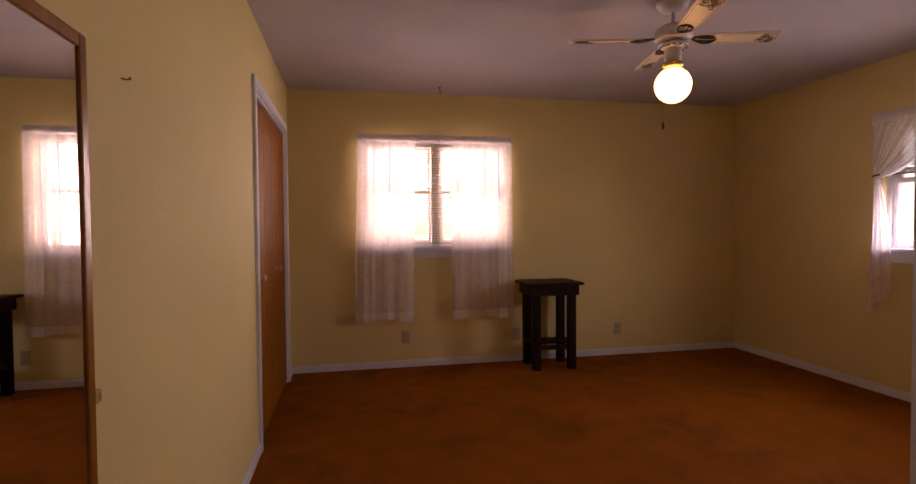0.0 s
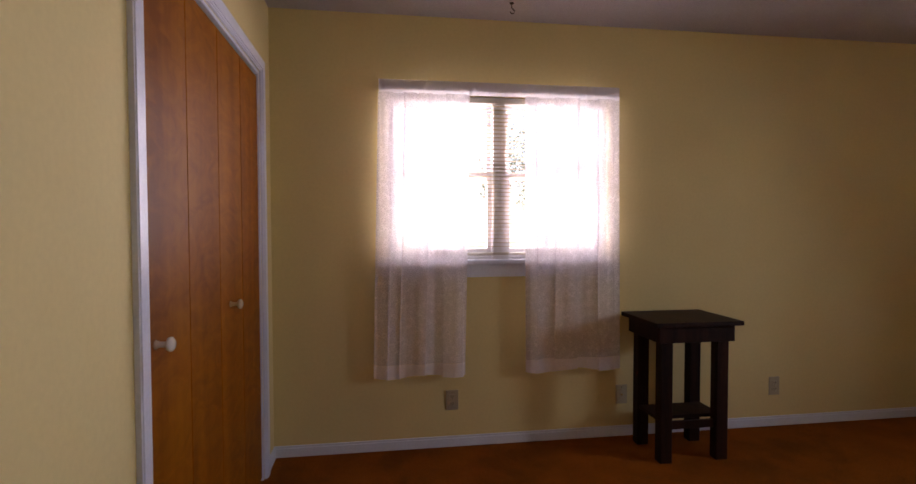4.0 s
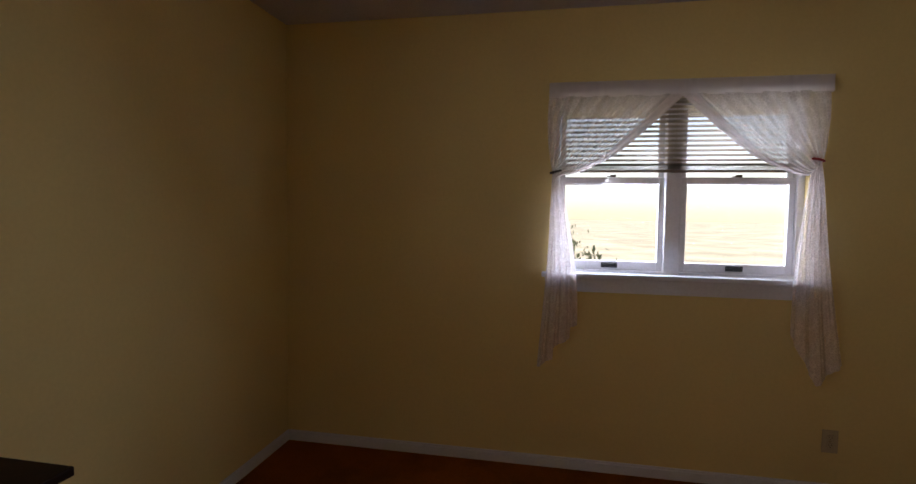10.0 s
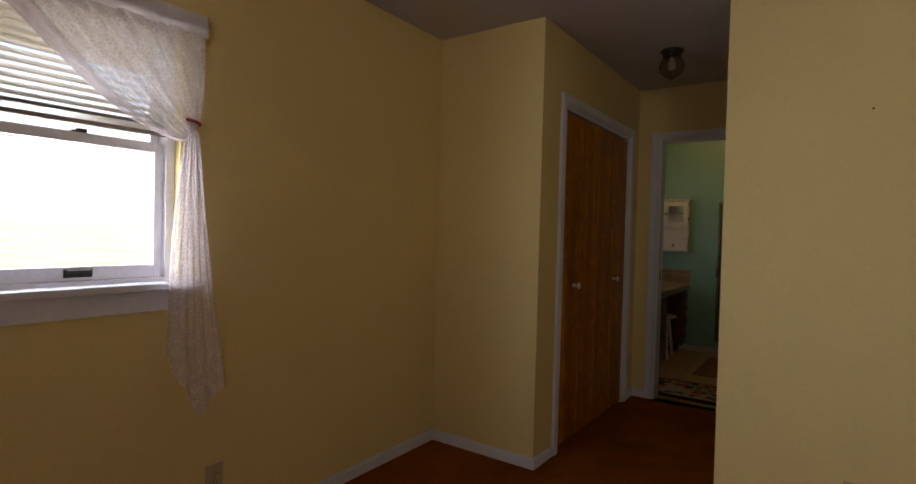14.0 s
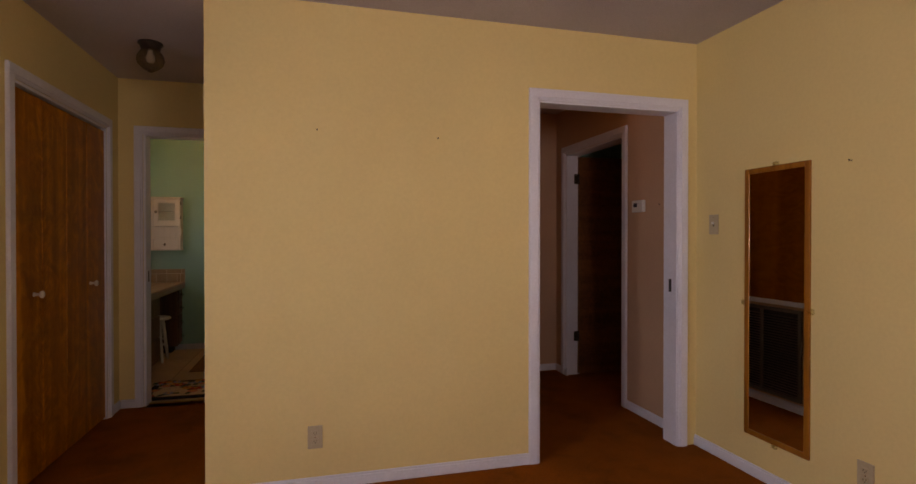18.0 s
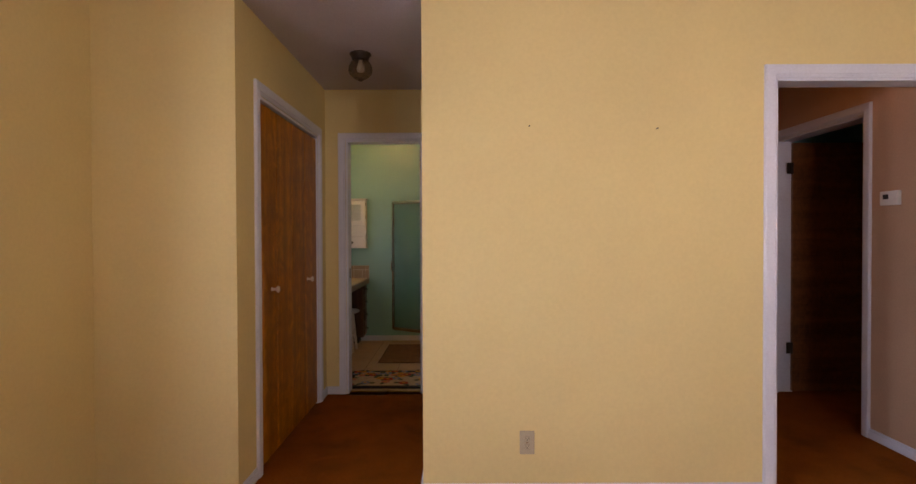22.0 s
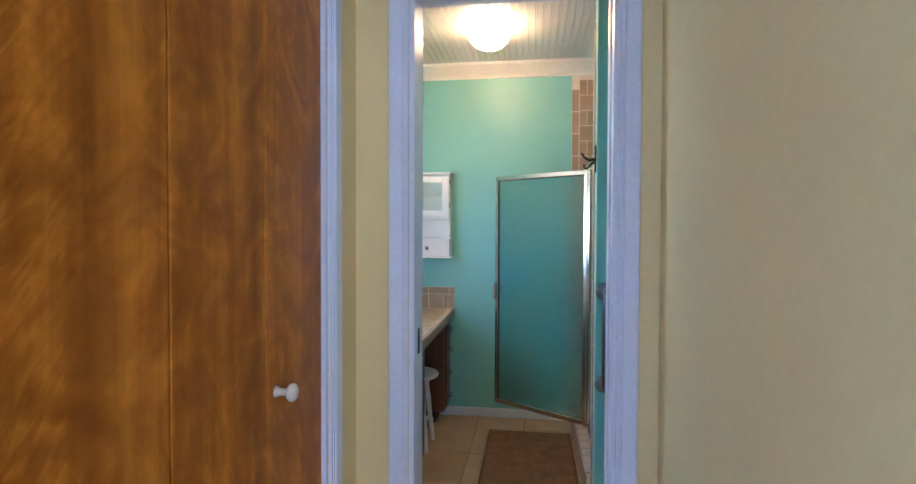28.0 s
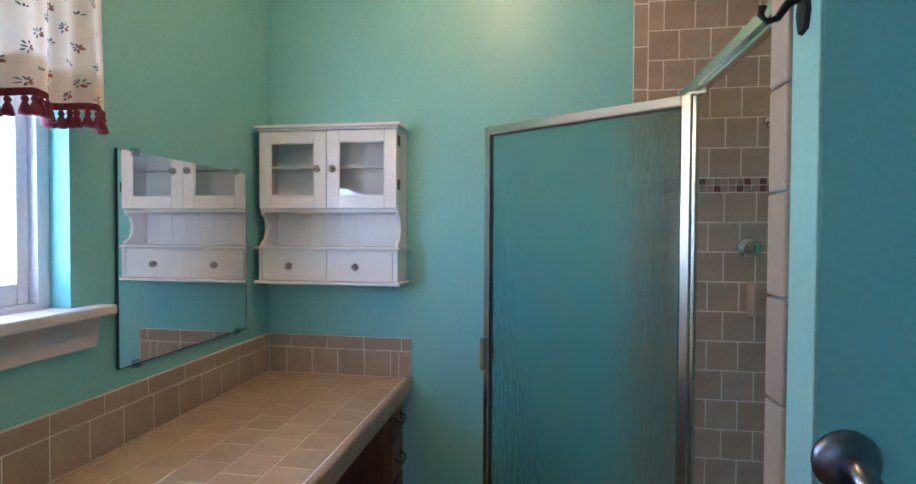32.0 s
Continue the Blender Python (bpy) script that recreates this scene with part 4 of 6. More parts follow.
def tied_curtains():
    w = EWIN[1] - EWIN[0]
    e = thing("tied_curtains", M_E, "sheer white lace curtains tied back at the window", "curtains")
    heading(e, -0.03, 1.285, 1.995, 2.075, -0.062)
    for side in (0, 1):
        tie_z = 1.62 if side == 0 else 1.675
        inner = [(0.63, 2.0), (0.46, 1.835), (0.30, 1.70), (0.16, 1.625), (0.06, 1.60), (0.03, tie_z - 0.03)]
        outer = [(-0.025, 2.0), (-0.03, 1.9), (-0.025, 1.78), (-0.012, 1.68), (0.0, tie_z)]
        def place(x, y, z):
            return (w + 0.025 - x, y, z) if side else (x - 0.005, y, z)
        def top(u, v):
            a, b = bez(outer, v), bez(inner, v)
            q = a.lerp(b, u)
            gather = 1 - 0.75 * v
            y = -0.066 + (0.006 * math.sin(u * 70) + 0.010 * math.sin(u * 27 + 2 * v)) * gather - 0.014 * v * math.sin(u * math.pi) - 0.012 * max(0, u - 0.9) * 10 * v
            return place(q.x, y, q.y + 0.02 * math.sin(u * math.pi) * (v - v * v))
        part("lace_drape", sheet(top, 110, 46, LACE_THIN), LACE_THIN, e)
        part("ruffle_edge", sheet(lambda u, v: (lambda p: (p[0], p[1] - 0.004 - 0.004 * math.sin(v * 60 + u * 5), p[2]))(top(0.90 + 0.105 * u, v)), 8, 60, LACE_HEM), LACE_HEM, e, "gathered ruffle edge")
        def tail(u, v):
            xo = (-0.125 if side else -0.050) * v ** 0.8 + 0.01 * math.sin(4 * v)
            xi = 0.035 + (0.07 if side else 0.11) * math.sin(min(1, v * 1.1) * 1.5)
            zb = (0.70 - 0.25 * u if u < 0.45 else 0.59 + 0.46 * (u - 0.45)) if side else 0.59 + 0.13 * u + 0.055 * math.floor(u * 2.4)
            x = xo + (xi - xo) * u
            y = -0.068 + 0.016 * math.sin(u * 21 + 3 * v) * (0.3 + 0.7 * v) + 0.005 * math.sin(u * 60)
            return place(x, min(y, -0.05), (tie_z - 0.01) + (zb - tie_z + 0.01) * v)
        part("lace_tail", sheet(tail, 60, 40, LACE), LACE, e)
        ring = [(0.018 + 0.026 * math.cos(a), -0.068 + 0.024 * math.sin(a), tie_z + 0.006 * math.cos(a)) for a in [2 * math.pi * k / 16 for k in range(17)]]
        part("tieback", tube([place(*p) for p in ring], 0.006, 8), mat("dark_red_cord" if side else "dark_grey_cord", (0.30, 0.03, 0.03) if side else (0.05, 0.04, 0.04), 0.7), e, "dark red tieback cord" if side else "dark tieback cord")


tied_curtains()


# ---- bedroom things ----
def small_table():
    e = thing("plant_stand", pose(2.244, -0.252, 0), "dark stained wooden plant stand with square top", "table")
    part("tabletop", block(-0.25, 0.25, -0.205, 0.205, 0.738, 0.762, 0.004), DARKWOOD, e)
    for x0, x1, y0, y1 in ((-0.216, 0.216, -0.176, -0.157), (-0.216, 0.216, 0.157, 0.176), (-0.216, -0.197, -0.1565, 0.1565), (0.197, 0.216, -0.1565, 0.1565)):
        part("apron", block(x0, x1, y0, y1, 0.650, 0.7375, 0.002, 1), DARKWOOD, e)
    for x in (-0.162, 0.162):
        for y in (-0.126, 0.126):
            part("leg", block(x - 0.034, x + 0.034, y - 0.030, y + 0.030, 0.0, 0.7375, 0.003, 1), DARKWOOD, e)
    part("shelf", block(-0.19, 0.19, -0.095, 0.095, 0.217, 0.236, 0.002, 1), DARKWOOD, e)
    for y in (-0.126, 0.126):
        part("stretcher", block(-0.1275, 0.1275, y - 0.011, y + 0.011, 0.175, 0.2165, 0.002, 1), DARKWOOD, e)


small_table()
FANWHITE = mat("white_fan_enamel", (0.62, 0.62, 0.66), 0.35, var=0.03)
BLADE = mat("cream_fan_blade", (0.74, 0.66, 0.52), 0.4, var=0.06, scale=6)
GLOBE = glow("lit_globe_glass", (1.0, 0.61, 0.25), FAN_LAMP)


def ceiling_fan():
    e = thing("ceiling_fan", pose(2.225, -2.16, H), "white ceiling fan with lit globe and cane-pattern blades", "ceiling fan")
    part("canopy", lathe([(0, 0), (0.085, 0), (0.085, -0.012), (0.07, -0.035), (0.04, -0.05), (0.012, -0.055)], 32), FANWHITE, e)
    part("downrod", lathe([(0.011, -0.05), (0.011, -0.13)], 12), FANWHITE, e)
    part("motor", lathe([(0.0, -0.118), (0.05, -0.12), (0.088, -0.138), (0.10, -0.16), (0.10, -0.19), (0.085, -0.205), (0.06, -0.212), (0.0, -0.214)], 36), FANWHITE, e)
    flare = lathe([(0.035, -0.214), (0.072, -0.220), (0.078, -0.232), (0.05, -0.245), (0.045, -0.248)], 36)
    fl = part("vent_ring", flare, FANWHITE, e)
    for k in range(14):
        a = 2 * math.pi * k / 14
        part("vent_slot", block(-0.006, 0.006, -0.012, 0.012, -0.002, 0.002, 0.001, 1), SLOT, fl, m=Matrix.Rotation(a, 4, "Z") @ Matrix.Translation((0, 0.063, -0.2385)) @ Matrix.Rotation(radians(-24), 4, "X"))
    part("switch_housing", lathe([(0.045, -0.246), (0.043, -0.316), (0.040, -0.318)], 28), FANWHITE, e)
    fit = lathe([(0.036, -0.316), (0.052, -0.320), (0.055, -0.334), (0.050, -0.346), (0.042, -0.348)], 28)
    part("light_fitter", fit, BRASS, e, "brass light fitter ring")
    for k in range(3):
        a = 2.1 * k
        part("thumb_screw", lathe([(0, 0), (0.004, 0), (0.004, 0.012), (0, 0.014)], 8, "x"), BRASS, e, m=Matrix.Rotation(a, 4, "Z") @ Matrix.Translation((0.052, 0, -0.329)))
    r, cz = 0.095, -0.440
    prof = [(r * math.sin(a), cz + r * math.cos(a)) for a in [math.pi * k / 20 for k in range(21)] if r * math.sin(a) > 0.03 or math.cos(a) < 0]
    prof[-1] = (0.0, cz - r)
    part("globe", lathe(prof, 36), GLOBE, e, "lit white glass globe")
    for k in range(4):
        m = Matrix.Rotation(radians(-14 + 90 * k), 4, "Z") @ Matrix.Translation((0, 0, -0.196))
        bm = bmesh.new()
        out = [(0.17, -0.042), (0.30, -0.052), (0.50, -0.062), (0.535, -0.055), (0.55, -0.03), (0.555, 0.0)]
        out = out + [(x, -y) for x, y in out[-2::-1]]
        lo, hi = [bm.verts.new((x, y, -0.003)) for x, y in out], [bm.verts.new((x, y, 0.003)) for x, y in out]
        bm.faces.new(lo[::-1])
        bm.faces.new(hi)
        for i in range(len(out)):
            j = (i + 1) % len(out)
            bm.faces.new((lo[i], lo[j], hi[j], hi[i]))
        pitch = Matrix.Rotation(radians(-11), 4, "X")
        bl = part("blade", bm, BLADE, e, "off-white blade with stencilled scroll", m @ pitch)
        for s in (-1, 1):
            arm = tube([(0.095, 0.0, 0.004), (0.13, 0.022 * s, -0.001), (0.165, 0.034 * s, -0.006), (0.20, 0.028 * s, -0.006), (0.222, 0.0, -0.006)], 0.0065, 8)
            merge(arm, tube([(0.13, 0.010 * s, -0.002), (0.165, 0.012 * s, -0.006), (0.20, 0.010 * s, -0.006)], 0.004, 6))
            part("blade_bracket", arm, BRONZE, bl, "dark bronze scroll bracket")
        rng = random.Random(k)
        scroll = bmesh.new()
        for c in range(18):
            x, y = 0.425 + 0.095 * rng.random(), rng.uniform(-0.034, 0.034)
            pts = [(x + 0.012 * math.cos(a), y + 0.010 * math.sin(a) * (1 if c % 2 else -1), -0.0042) for a in [0.5 * i for i in range(9)]]
            merge(scroll, tube(pts, 0.0016, 5))
        merge(scroll, tube([(0.24, -0.035, -0.0042), (0.45, -0.050, -0.0042), (0.525, -0.042, -0.0042), (0.538, 0, -0.0042), (0.525, 0.042, -0.0042), (0.45, 0.050, -0.0042), (0.24, 0.035, -0.0042)], 0.0010, 4))
        part("stencil", scroll, BRONZE, bl, "brown stencilled scroll")
    ch = tube([(-0.046, 0.01, -0.29), (-0.052, 0.01, -0.31), (-0.052, 0.01, -0.64)], 0.0020, 6)
    chain = part("pull_chain", ch, BRASS, e, "thin brass pull chain")
    part("chain_pull", lathe([(0, 0.012), (0.004, 0.010), (0.007, 0.0), (0.004, -0.006), (0.008, -0.012), (0.006, -0.022), (0, -0.024)], 10), BRONZE, chain, m=Matrix.Translation((-0.052, 0.01, -0.65)))


ceiling_fan()


def plate(name, m, label, holes, w=0.072, h=0.115, material=IVORY, extra=None):
    """A cover plate on a wall: x along the wall, -y into the room."""
    e = thing(name, m, label, "outlet" if "outlet" in name else "switch" if "switch" in name else "wall plate", "cover plates on the walls")
    bm = block(-w / 2, w / 2, -0.006, 0, -h / 2, h / 2, 0.003, 2)
    part("cover", bm, material, e)
    for x, z, a, b in holes:
        part("slot", block(x - a, x + a, -0.0068, -0.0058, z - b, z + b), SLOT, e)
    if extra:
        extra(e)
    part("screw", lathe([(0, 0.0008), (0.003, 0.0006), (0.0035, 0)], 10, "y"), CHROME, e, m=pose(0, -0.006, 0.0 if "outlet" in name else 0.042, 0, 0, 0) @ Matrix.Rotation(math.pi, 4, "Z"))
    return e


def outlet_faces(e):
    for z in (-0.0195, 0.0195):
        part("receptacle", merge(block(-0.016, 0.016, -0.009, -0.0055, z - 0.0135, z + 0.0135, 0.004, 2), block(-0.001, 0.001, -0.0005, 0, 0, 0.001)), IVORY, e)


def toggle(e):
    part("toggle", block(-0.004, 0.004, -0.02, -0.005, 0.0, 0.012, 0.002), WHITEPLASTIC, e, "white toggle", pose(0, 0, 0, -12, 0, 0))


OUT = [(s * 0.0063, z + 0.003, 0.0011, 0.004) for s in (-1, 1) for z in (-0.0195, 0.0195)]
SOCK = [(x, z, a, b) for x, z, a, b in OUT]


def outlet(m, label="ivory duplex wall outlet above the baseboard"):
    e = plate("wall_outlet", m, label, [], extra=outlet_faces)
    for x, z, a, b in SOCK:
        part("slot", block(x - a, x + a, -0.0096, -0.0086, z - b, z + b), SLOT, e)
    for z in (-0.028, 0.011):
        part("slot", block(-0.0022, 0.0022, -0.0096, -0.0086, z, z + 0.004), SLOT, e)


outlet(pose(0.988, 0, 0.270))
outlet(pose(3.046, 0, 0.254))
outlet(pose(ROOM_X, -2.910, 0.276, 0, 0, -90))
outlet(pose(2.249, ROOM_Y, 0.262, 0, 0, 180))
outlet(pose(0, -3.327, 0.257, 0, 0, 90))
plate("cable_plate", pose(2.02, 0, 0.252), "ivory cable wall plate above the baseboard", [], extra=lambda e: part("socket", lathe([(0, 0), (0.005, 0), (0.005, -0.01), (0.002, -0.01)], 12, "y"), BRASS, e, m=pose(0, -0.006, 0)))
plate("light_switch", pose(0, -4.222, 1.340, 0, 0, 90), "ivory toggle light switch by the doorway", [(0, 0, 0.005, 0.012)], extra=toggle)
plate("light_switch", pose(HALL[0], -4.487, 1.358, 0, 0, 90), "ivory toggle light switch on the hall wall", [(0, 0, 0.005, 0.012)], extra=toggle)


def nail(name, x, y, z, rz, label):
    bm = tube([(0, 0, 0), (0, -0.012, -0.003), (0, -0.018, -0.001)], 0.0016, 6)
    merge(bm, lathe([(0, 0.001), (0.004, 0), (0.004, -0.0015)], 10, "y"), pose(0, -0.018, 0))
    solid(name, bm, BRONZE, label, "nail", "nails left in the walls", m=pose(x, y, z, 0, 0, rz))


nail("wall_nail", 2.237, ROOM_Y, 1.802, 180, "bent steel picture nail in the wall")
nail("wall_nail", 1.619, ROOM_Y, 1.789, 180, "bent steel picture nail in the wall")
nail("wall_nail", 0, -3.395, 1.600, 90, "small steel picture hook on the wall")
hook = tube([(0, 0, 0), (0, 0, -0.025), (0.008, 0, -0.034), (0.016, 0, -0.040), (0.012, 0, -0.054), (0.0, 0, -0.056), (-0.010, 0, -0.046)], 0.0028, 8)
merge(hook, lathe([(0, 0), (0.012, 0), (0.010, -0.006), (0, -0.007)], 12))
solid("ceiling_hook", hook, BRONZE, "dark metal plant hook in the ceiling", "hook", m=pose(1.275, -0.247, H))


def long_mirror():
    y0, y1, z0, z1 = -3.982, -3.590, 0.214, 1.628
    e = thing("wall_mirror", pose(0, 0, 0), "tall narrow mirror in an oak frame on the wall", "mirror")
    fw = 0.028
    def rail(lo, hi, a, b):
        return block(0.0, 0.013, lo, hi, a, b, 0.004, 3)
    part("frame_side", rail(y0, y0 + fw, z0, z1), FRAMEWOOD, e)
    part("frame_side", rail(y1 - fw, y1, z0, z1), FRAMEWOOD, e)
    part("frame_end", rail(y0 + fw, y1 - fw, z0, z0 + fw), FRAMEWOOD, e)
    part("frame_end", rail(y0 + fw, y1 - fw, z1 - fw, z1), FRAMEWOOD, e)
    part("mirror_glass", block(0.003, 0.008, y0 + fw - 0.003, y1 - fw + 0.003, z0 + fw - 0.003, z1 - fw + 0.003), MIRROR, e, "silvered mirror glass")
    for y, z in (((y0 + y1) / 2, z0 - 0.004), ((y0 + y1) / 2, z1 + 0.004), (y0 - 0.004, 0.915), (y1 + 0.004, 0.915)):
        part("mirror_clip", merge(block(0.0, 0.017, y - 0.014, y + 0.014, z - 0.014, z + 0.014, 0.005, 2), lathe([(0, 0.003), (0.005, 0.002), (0.006, 0)], 10, "x"), pose(0.017, y, z)), glass("clip_plastic", (0.85, 0.82, 0.74)), e, "clear plastic clip")


long_mirror()


def flush_lamp():
    e = thing("hall_ceiling_lamp", pose(3.204, -5.215, H), "unlit small ceiling lamp with a cut-glass shade", "ceiling lamp")
    part("canopy", lathe([(0, 0), (0.068, 0), (0.070, -0.010), (0.060, -0.018), (0.055, -0.034), (0.050, -0.045), (0.0, -0.046)], 28), BRONZE, e, "dark bronze canopy")
    n = 32
    prof = [(0.046, -0.044), (0.060, -0.058), (0.074, -0.085), (0.077, -0.108), (0.068, -0.132), (0.046, -0.154), (0.022, -0.168), (0.010, -0.176), (0, -0.177)]
    bm = lathe(prof, n)
    for v in bm.verts:
        a = math.atan2(v.co.y, v.co.x)
        k = 1 + 0.03 * math.cos(a * 16) * math.cos(v.co.z * 160)
        v.co.x *= k
        v.co.y *= k
    part("shade", bm, glass("cut_glass", (0.72, 0.68, 0.60), 0.2, 0.6, (80, 80, 80), 0.6), e, "clear cut-glass shade")
    part("bulb", lathe([(0.012, -0.044), (0.012, -0.06), (0.022, -0.085), (0.024, -0.10), (0.017, -0.116), (0, -0.122)], 16), WHITEPLASTIC, e)


flush_lamp()


# ---- vestibule ----
def vestibule_lamp():
    e = thing("vestibule_ceiling_lamp", pose(0.60, -5.02, H), "small lit ceiling lamp in the vestibule", "ceiling lamp")
    part("canopy", lathe([(0, 0), (0.075, 0), (0.077, -0.010), (0.066, -0.020), (0.0, -0.021)], 28), BRONZE, e, "dark bronze canopy")
    part("shade", lathe([(0.062, -0.018), (0.074, -0.040), (0.072, -0.062), (0.050, -0.082), (0.022, -0.092), (0, -0.094)], 28), glow("lit_amber_glass", (1.0, 0.50, 0.18), 1.8), e, "lit frosted glass shade")


vestibule_lamp()


def open_door():
    e = thing("vestibule_door", pose(-0.10, -6.095, 0), "open figured brown wooden door", "door")
    part("door_leaf", block(-0.80, 0.0, 0.0, 0.035, 0.012, 2.005, 0.002, 1), DOORWOOD, e)
    for z in (0.36, 1.80):
        h = block(-0.004, 0.05, 0.0355, 0.0385, z - 0.045, z + 0.045, 0.001, 1)
        merge(h, tube([(0.012, 0.044, z - 0.047), (0.012, 0.044, z + 0.047)], 0.0065, 8))
        part("hinge", h, BRONZE, e, "dark bronze hinge")


open_door()


def thermostat():
    e = thing("thermostat", pose(0.012, -4.937, 1.486, 0, 0, 90), "white wall thermostat with a small dark display", "thermostat")
    part("body", block(-0.065, 0.065, -0.028, 0, -0.042, 0.042, 0.006, 3), WHITEPLASTIC, e)
    part("display", block(-0.040, 0.002, -0.0292, -0.0278, -0.006, 0.022, 0.001, 1), BLACK, e, "dark display")
    for x in (0.02, 0.036):
        part("button", block(x - 0.006, x + 0.006, -0.0305, -0.0278, 0.002, 0.012, 0.001, 1), WHITEPLASTIC, e)


thermostat()
for y in (-4.72, -4.66):
    solid("wall_anchor", lathe([(0, 0.002), (0.004, 0.002), (0.005, 0)], 10, "x"), SLOT, "small dark screw anchor in the wall", "wall anchor", "screw anchors", m=pose(0.012, y, 1.488))


def return_panel():
    e = thing("wood_panel", pose(1.118, 0, 0), "dark varnished wood panel above an air grille", "panel")
    part("board", block(-0.022, 0.0, -5.75, -4.60, 0.80, 2.25, 0.002, 1), BIFOLD, e)
    part("ledge", block(-0.032, 0.0, -5.75, -4.60, 0.765, 0.7995, 0.002, 1), WHITE, e)
    g = thing("air_return_grille", pose(1.118, 0, 0), "grey louvred return air grille in the wall", "grille")
    GR = mat("grey_grille_paint", (0.13, 0.12, 0.105), 0.5)
    part("backing", block(-0.004, 0.0, -5.72, -4.63, 0.08, 0.74), SLOT, g)
    bm = bmesh.new()
    for y in (-5.72, -5.36, -4.99, -4.655):
        box(bm, -0.018, -0.004, y, y + 0.025, 0.08, 0.74)
    for z in (0.08, 0.715):
        box(bm, -0.0175, -0.0045, -5.71, -4.64, z, z + 0.025)
    part("frame", bm, GR, g)
    sl = mesh_of("louvre", block(-0.009, 0.009, -5.69, -4.66, -0.0012, 0.0012), GR)
    for k in range(29):
        s = new("louvre", sl)
        s.parent = g
        s.matrix_basis = pose(-0.010, 0, 0.115 + 0.0202 * k, 0, 35, 0)


return_panel()

# ---- bathroom ----
TILE = mat("tan_wall_tile", (0.38, 0.29, 0.20), 0.28, var=0.07, scale=9, fine=0.05, fscale=70, spec=0.4, random_by=0.07)
TOPTILE = mat("tan_counter_tile", (0.42, 0.30, 0.165), 0.3, var=0.09, scale=11, fine=0.05, fscale=80, spec=0.4, random_by=0.08)
FLOORTILE = mat("beige_floor_tile", (0.44, 0.30, 0.17), 0.35, var=0.10, scale=7, fine=0.05, fscale=60, random_by=0.06)
GROUT = mat("pale_grout", (0.74, 0.67, 0.56), 0.85, var=0.08, scale=20)
NOSE = mat("counter_nosing", (0.34, 0.25, 0.17), 0.5, var=0.08, scale=10)


def bath_ceiling():
    bm = bmesh.new()
    w = 0.041
    n = int((BATH_E - BATH_W) / w) + 1
    for k in range(n):
        x0, x1 = BATH_W + k * w, min(BATH_W + (k + 1) * w, BATH_E)
        if x1 - x0 < 0.01:
            continue
        pr = [(x0, BATH_H + 0.006), (x0 + 0.004, BATH_H), (x1 - 0.012, BATH_H), (x1 - 0.009, BATH_H + 0.004), (x1 - 0.006, BATH_H), (x1 - 0.003, BATH_H), (x1, BATH_H + 0.006)]
        a = [bm.verts.new((x, BATH_S, z)) for x, z in pr]
        b = [bm.verts.new((x, BATH_N, z)) for x, z in pr]
        for i in range(len(pr) - 1):
            bm.faces.new((a[i], a[i + 1], b[i + 1], b[i]))
    merge(bm, block(BATH_W, BATH_E, BATH_S, BATH_N, BATH_H + 0.0065, BATH_H + 0.02))
    solid("ceiling_bath", bm, BEAD, "white beadboard bathroom ceiling", "ceiling", kind="structure")
    e = thing("crown_trim", Matrix.Identity(4), "white painted crown moulding", "crown moulding", kind="structure")
    prof = [(0.0, BATH_H - 0.10), (0.012, BATH_H - 0.10), (0.014, BATH_H - 0.082), (0.028, BATH_H - 0.062), (0.046, BATH_H - 0.040), (0.052, BATH_H - 0.024), (0.064, BATH_H - 0.022), (0.066, BATH_H - 0.001), (0.0, BATH_H - 0.001)]
    def run(p0, p1, nx, ny):
        b2 = bmesh.new()
        A = [b2.verts.new((p0[0] + nx * d, p0[1] + ny * d, z)) for d, z in prof]
        B = [b2.verts.new((p1[0] + nx * d, p1[1] + ny * d, z)) for d, z in prof]
        for i in range(len(prof)):
            j = (i + 1) % len(prof)
            b2.faces.new((A[i], A[j], B[j], B[i]))
        b2.faces.new(A)
        b2.faces.new(B[::-1])
        bmesh.ops.recalc_face_normals(b2, faces=b2.faces[:])
        part("moulding", b2, BEAD, e)
    run((BATH_W, BATH_S), (BATH_E, BATH_S), 0, 1)
    run((BATH_E, BATH_S + 0.066), (BATH_E, BATH_N), -1, 0)
    run((BATH_W, BATH_N), (BATH_E - 0.066, BATH_N), 0, -1)


bath_ceiling()
DOME = glow("lit_dome_glass", (1.0, 0.49, 0.15), BATH_LAMP)


def dome_lamp():
    e = thing("bathroom_ceiling_lamp", pose(3.362, -7.54, BATH_H), "lit white glass dome ceiling lamp", "ceiling lamp")
    part("base", lathe([(0, 0), (0.075, 0), (0.075, -0.012), (0.0, -0.014)], 28), WHITE, e)
    part("dome", lathe([(0.112, -0.012), (0.120, -0.030), (0.118, -0.056), (0.104, -0.088), (0.078, -0.114), (0.040, -0.132), (0.0, -0.138)], 36), DOME, e, "lit white glass dome")
    part("finial", lathe([(0, -0.136), (0.008, -0.138), (0.006, -0.146), (0, -0.150)], 12), BRASS, e)


dome_lamp()


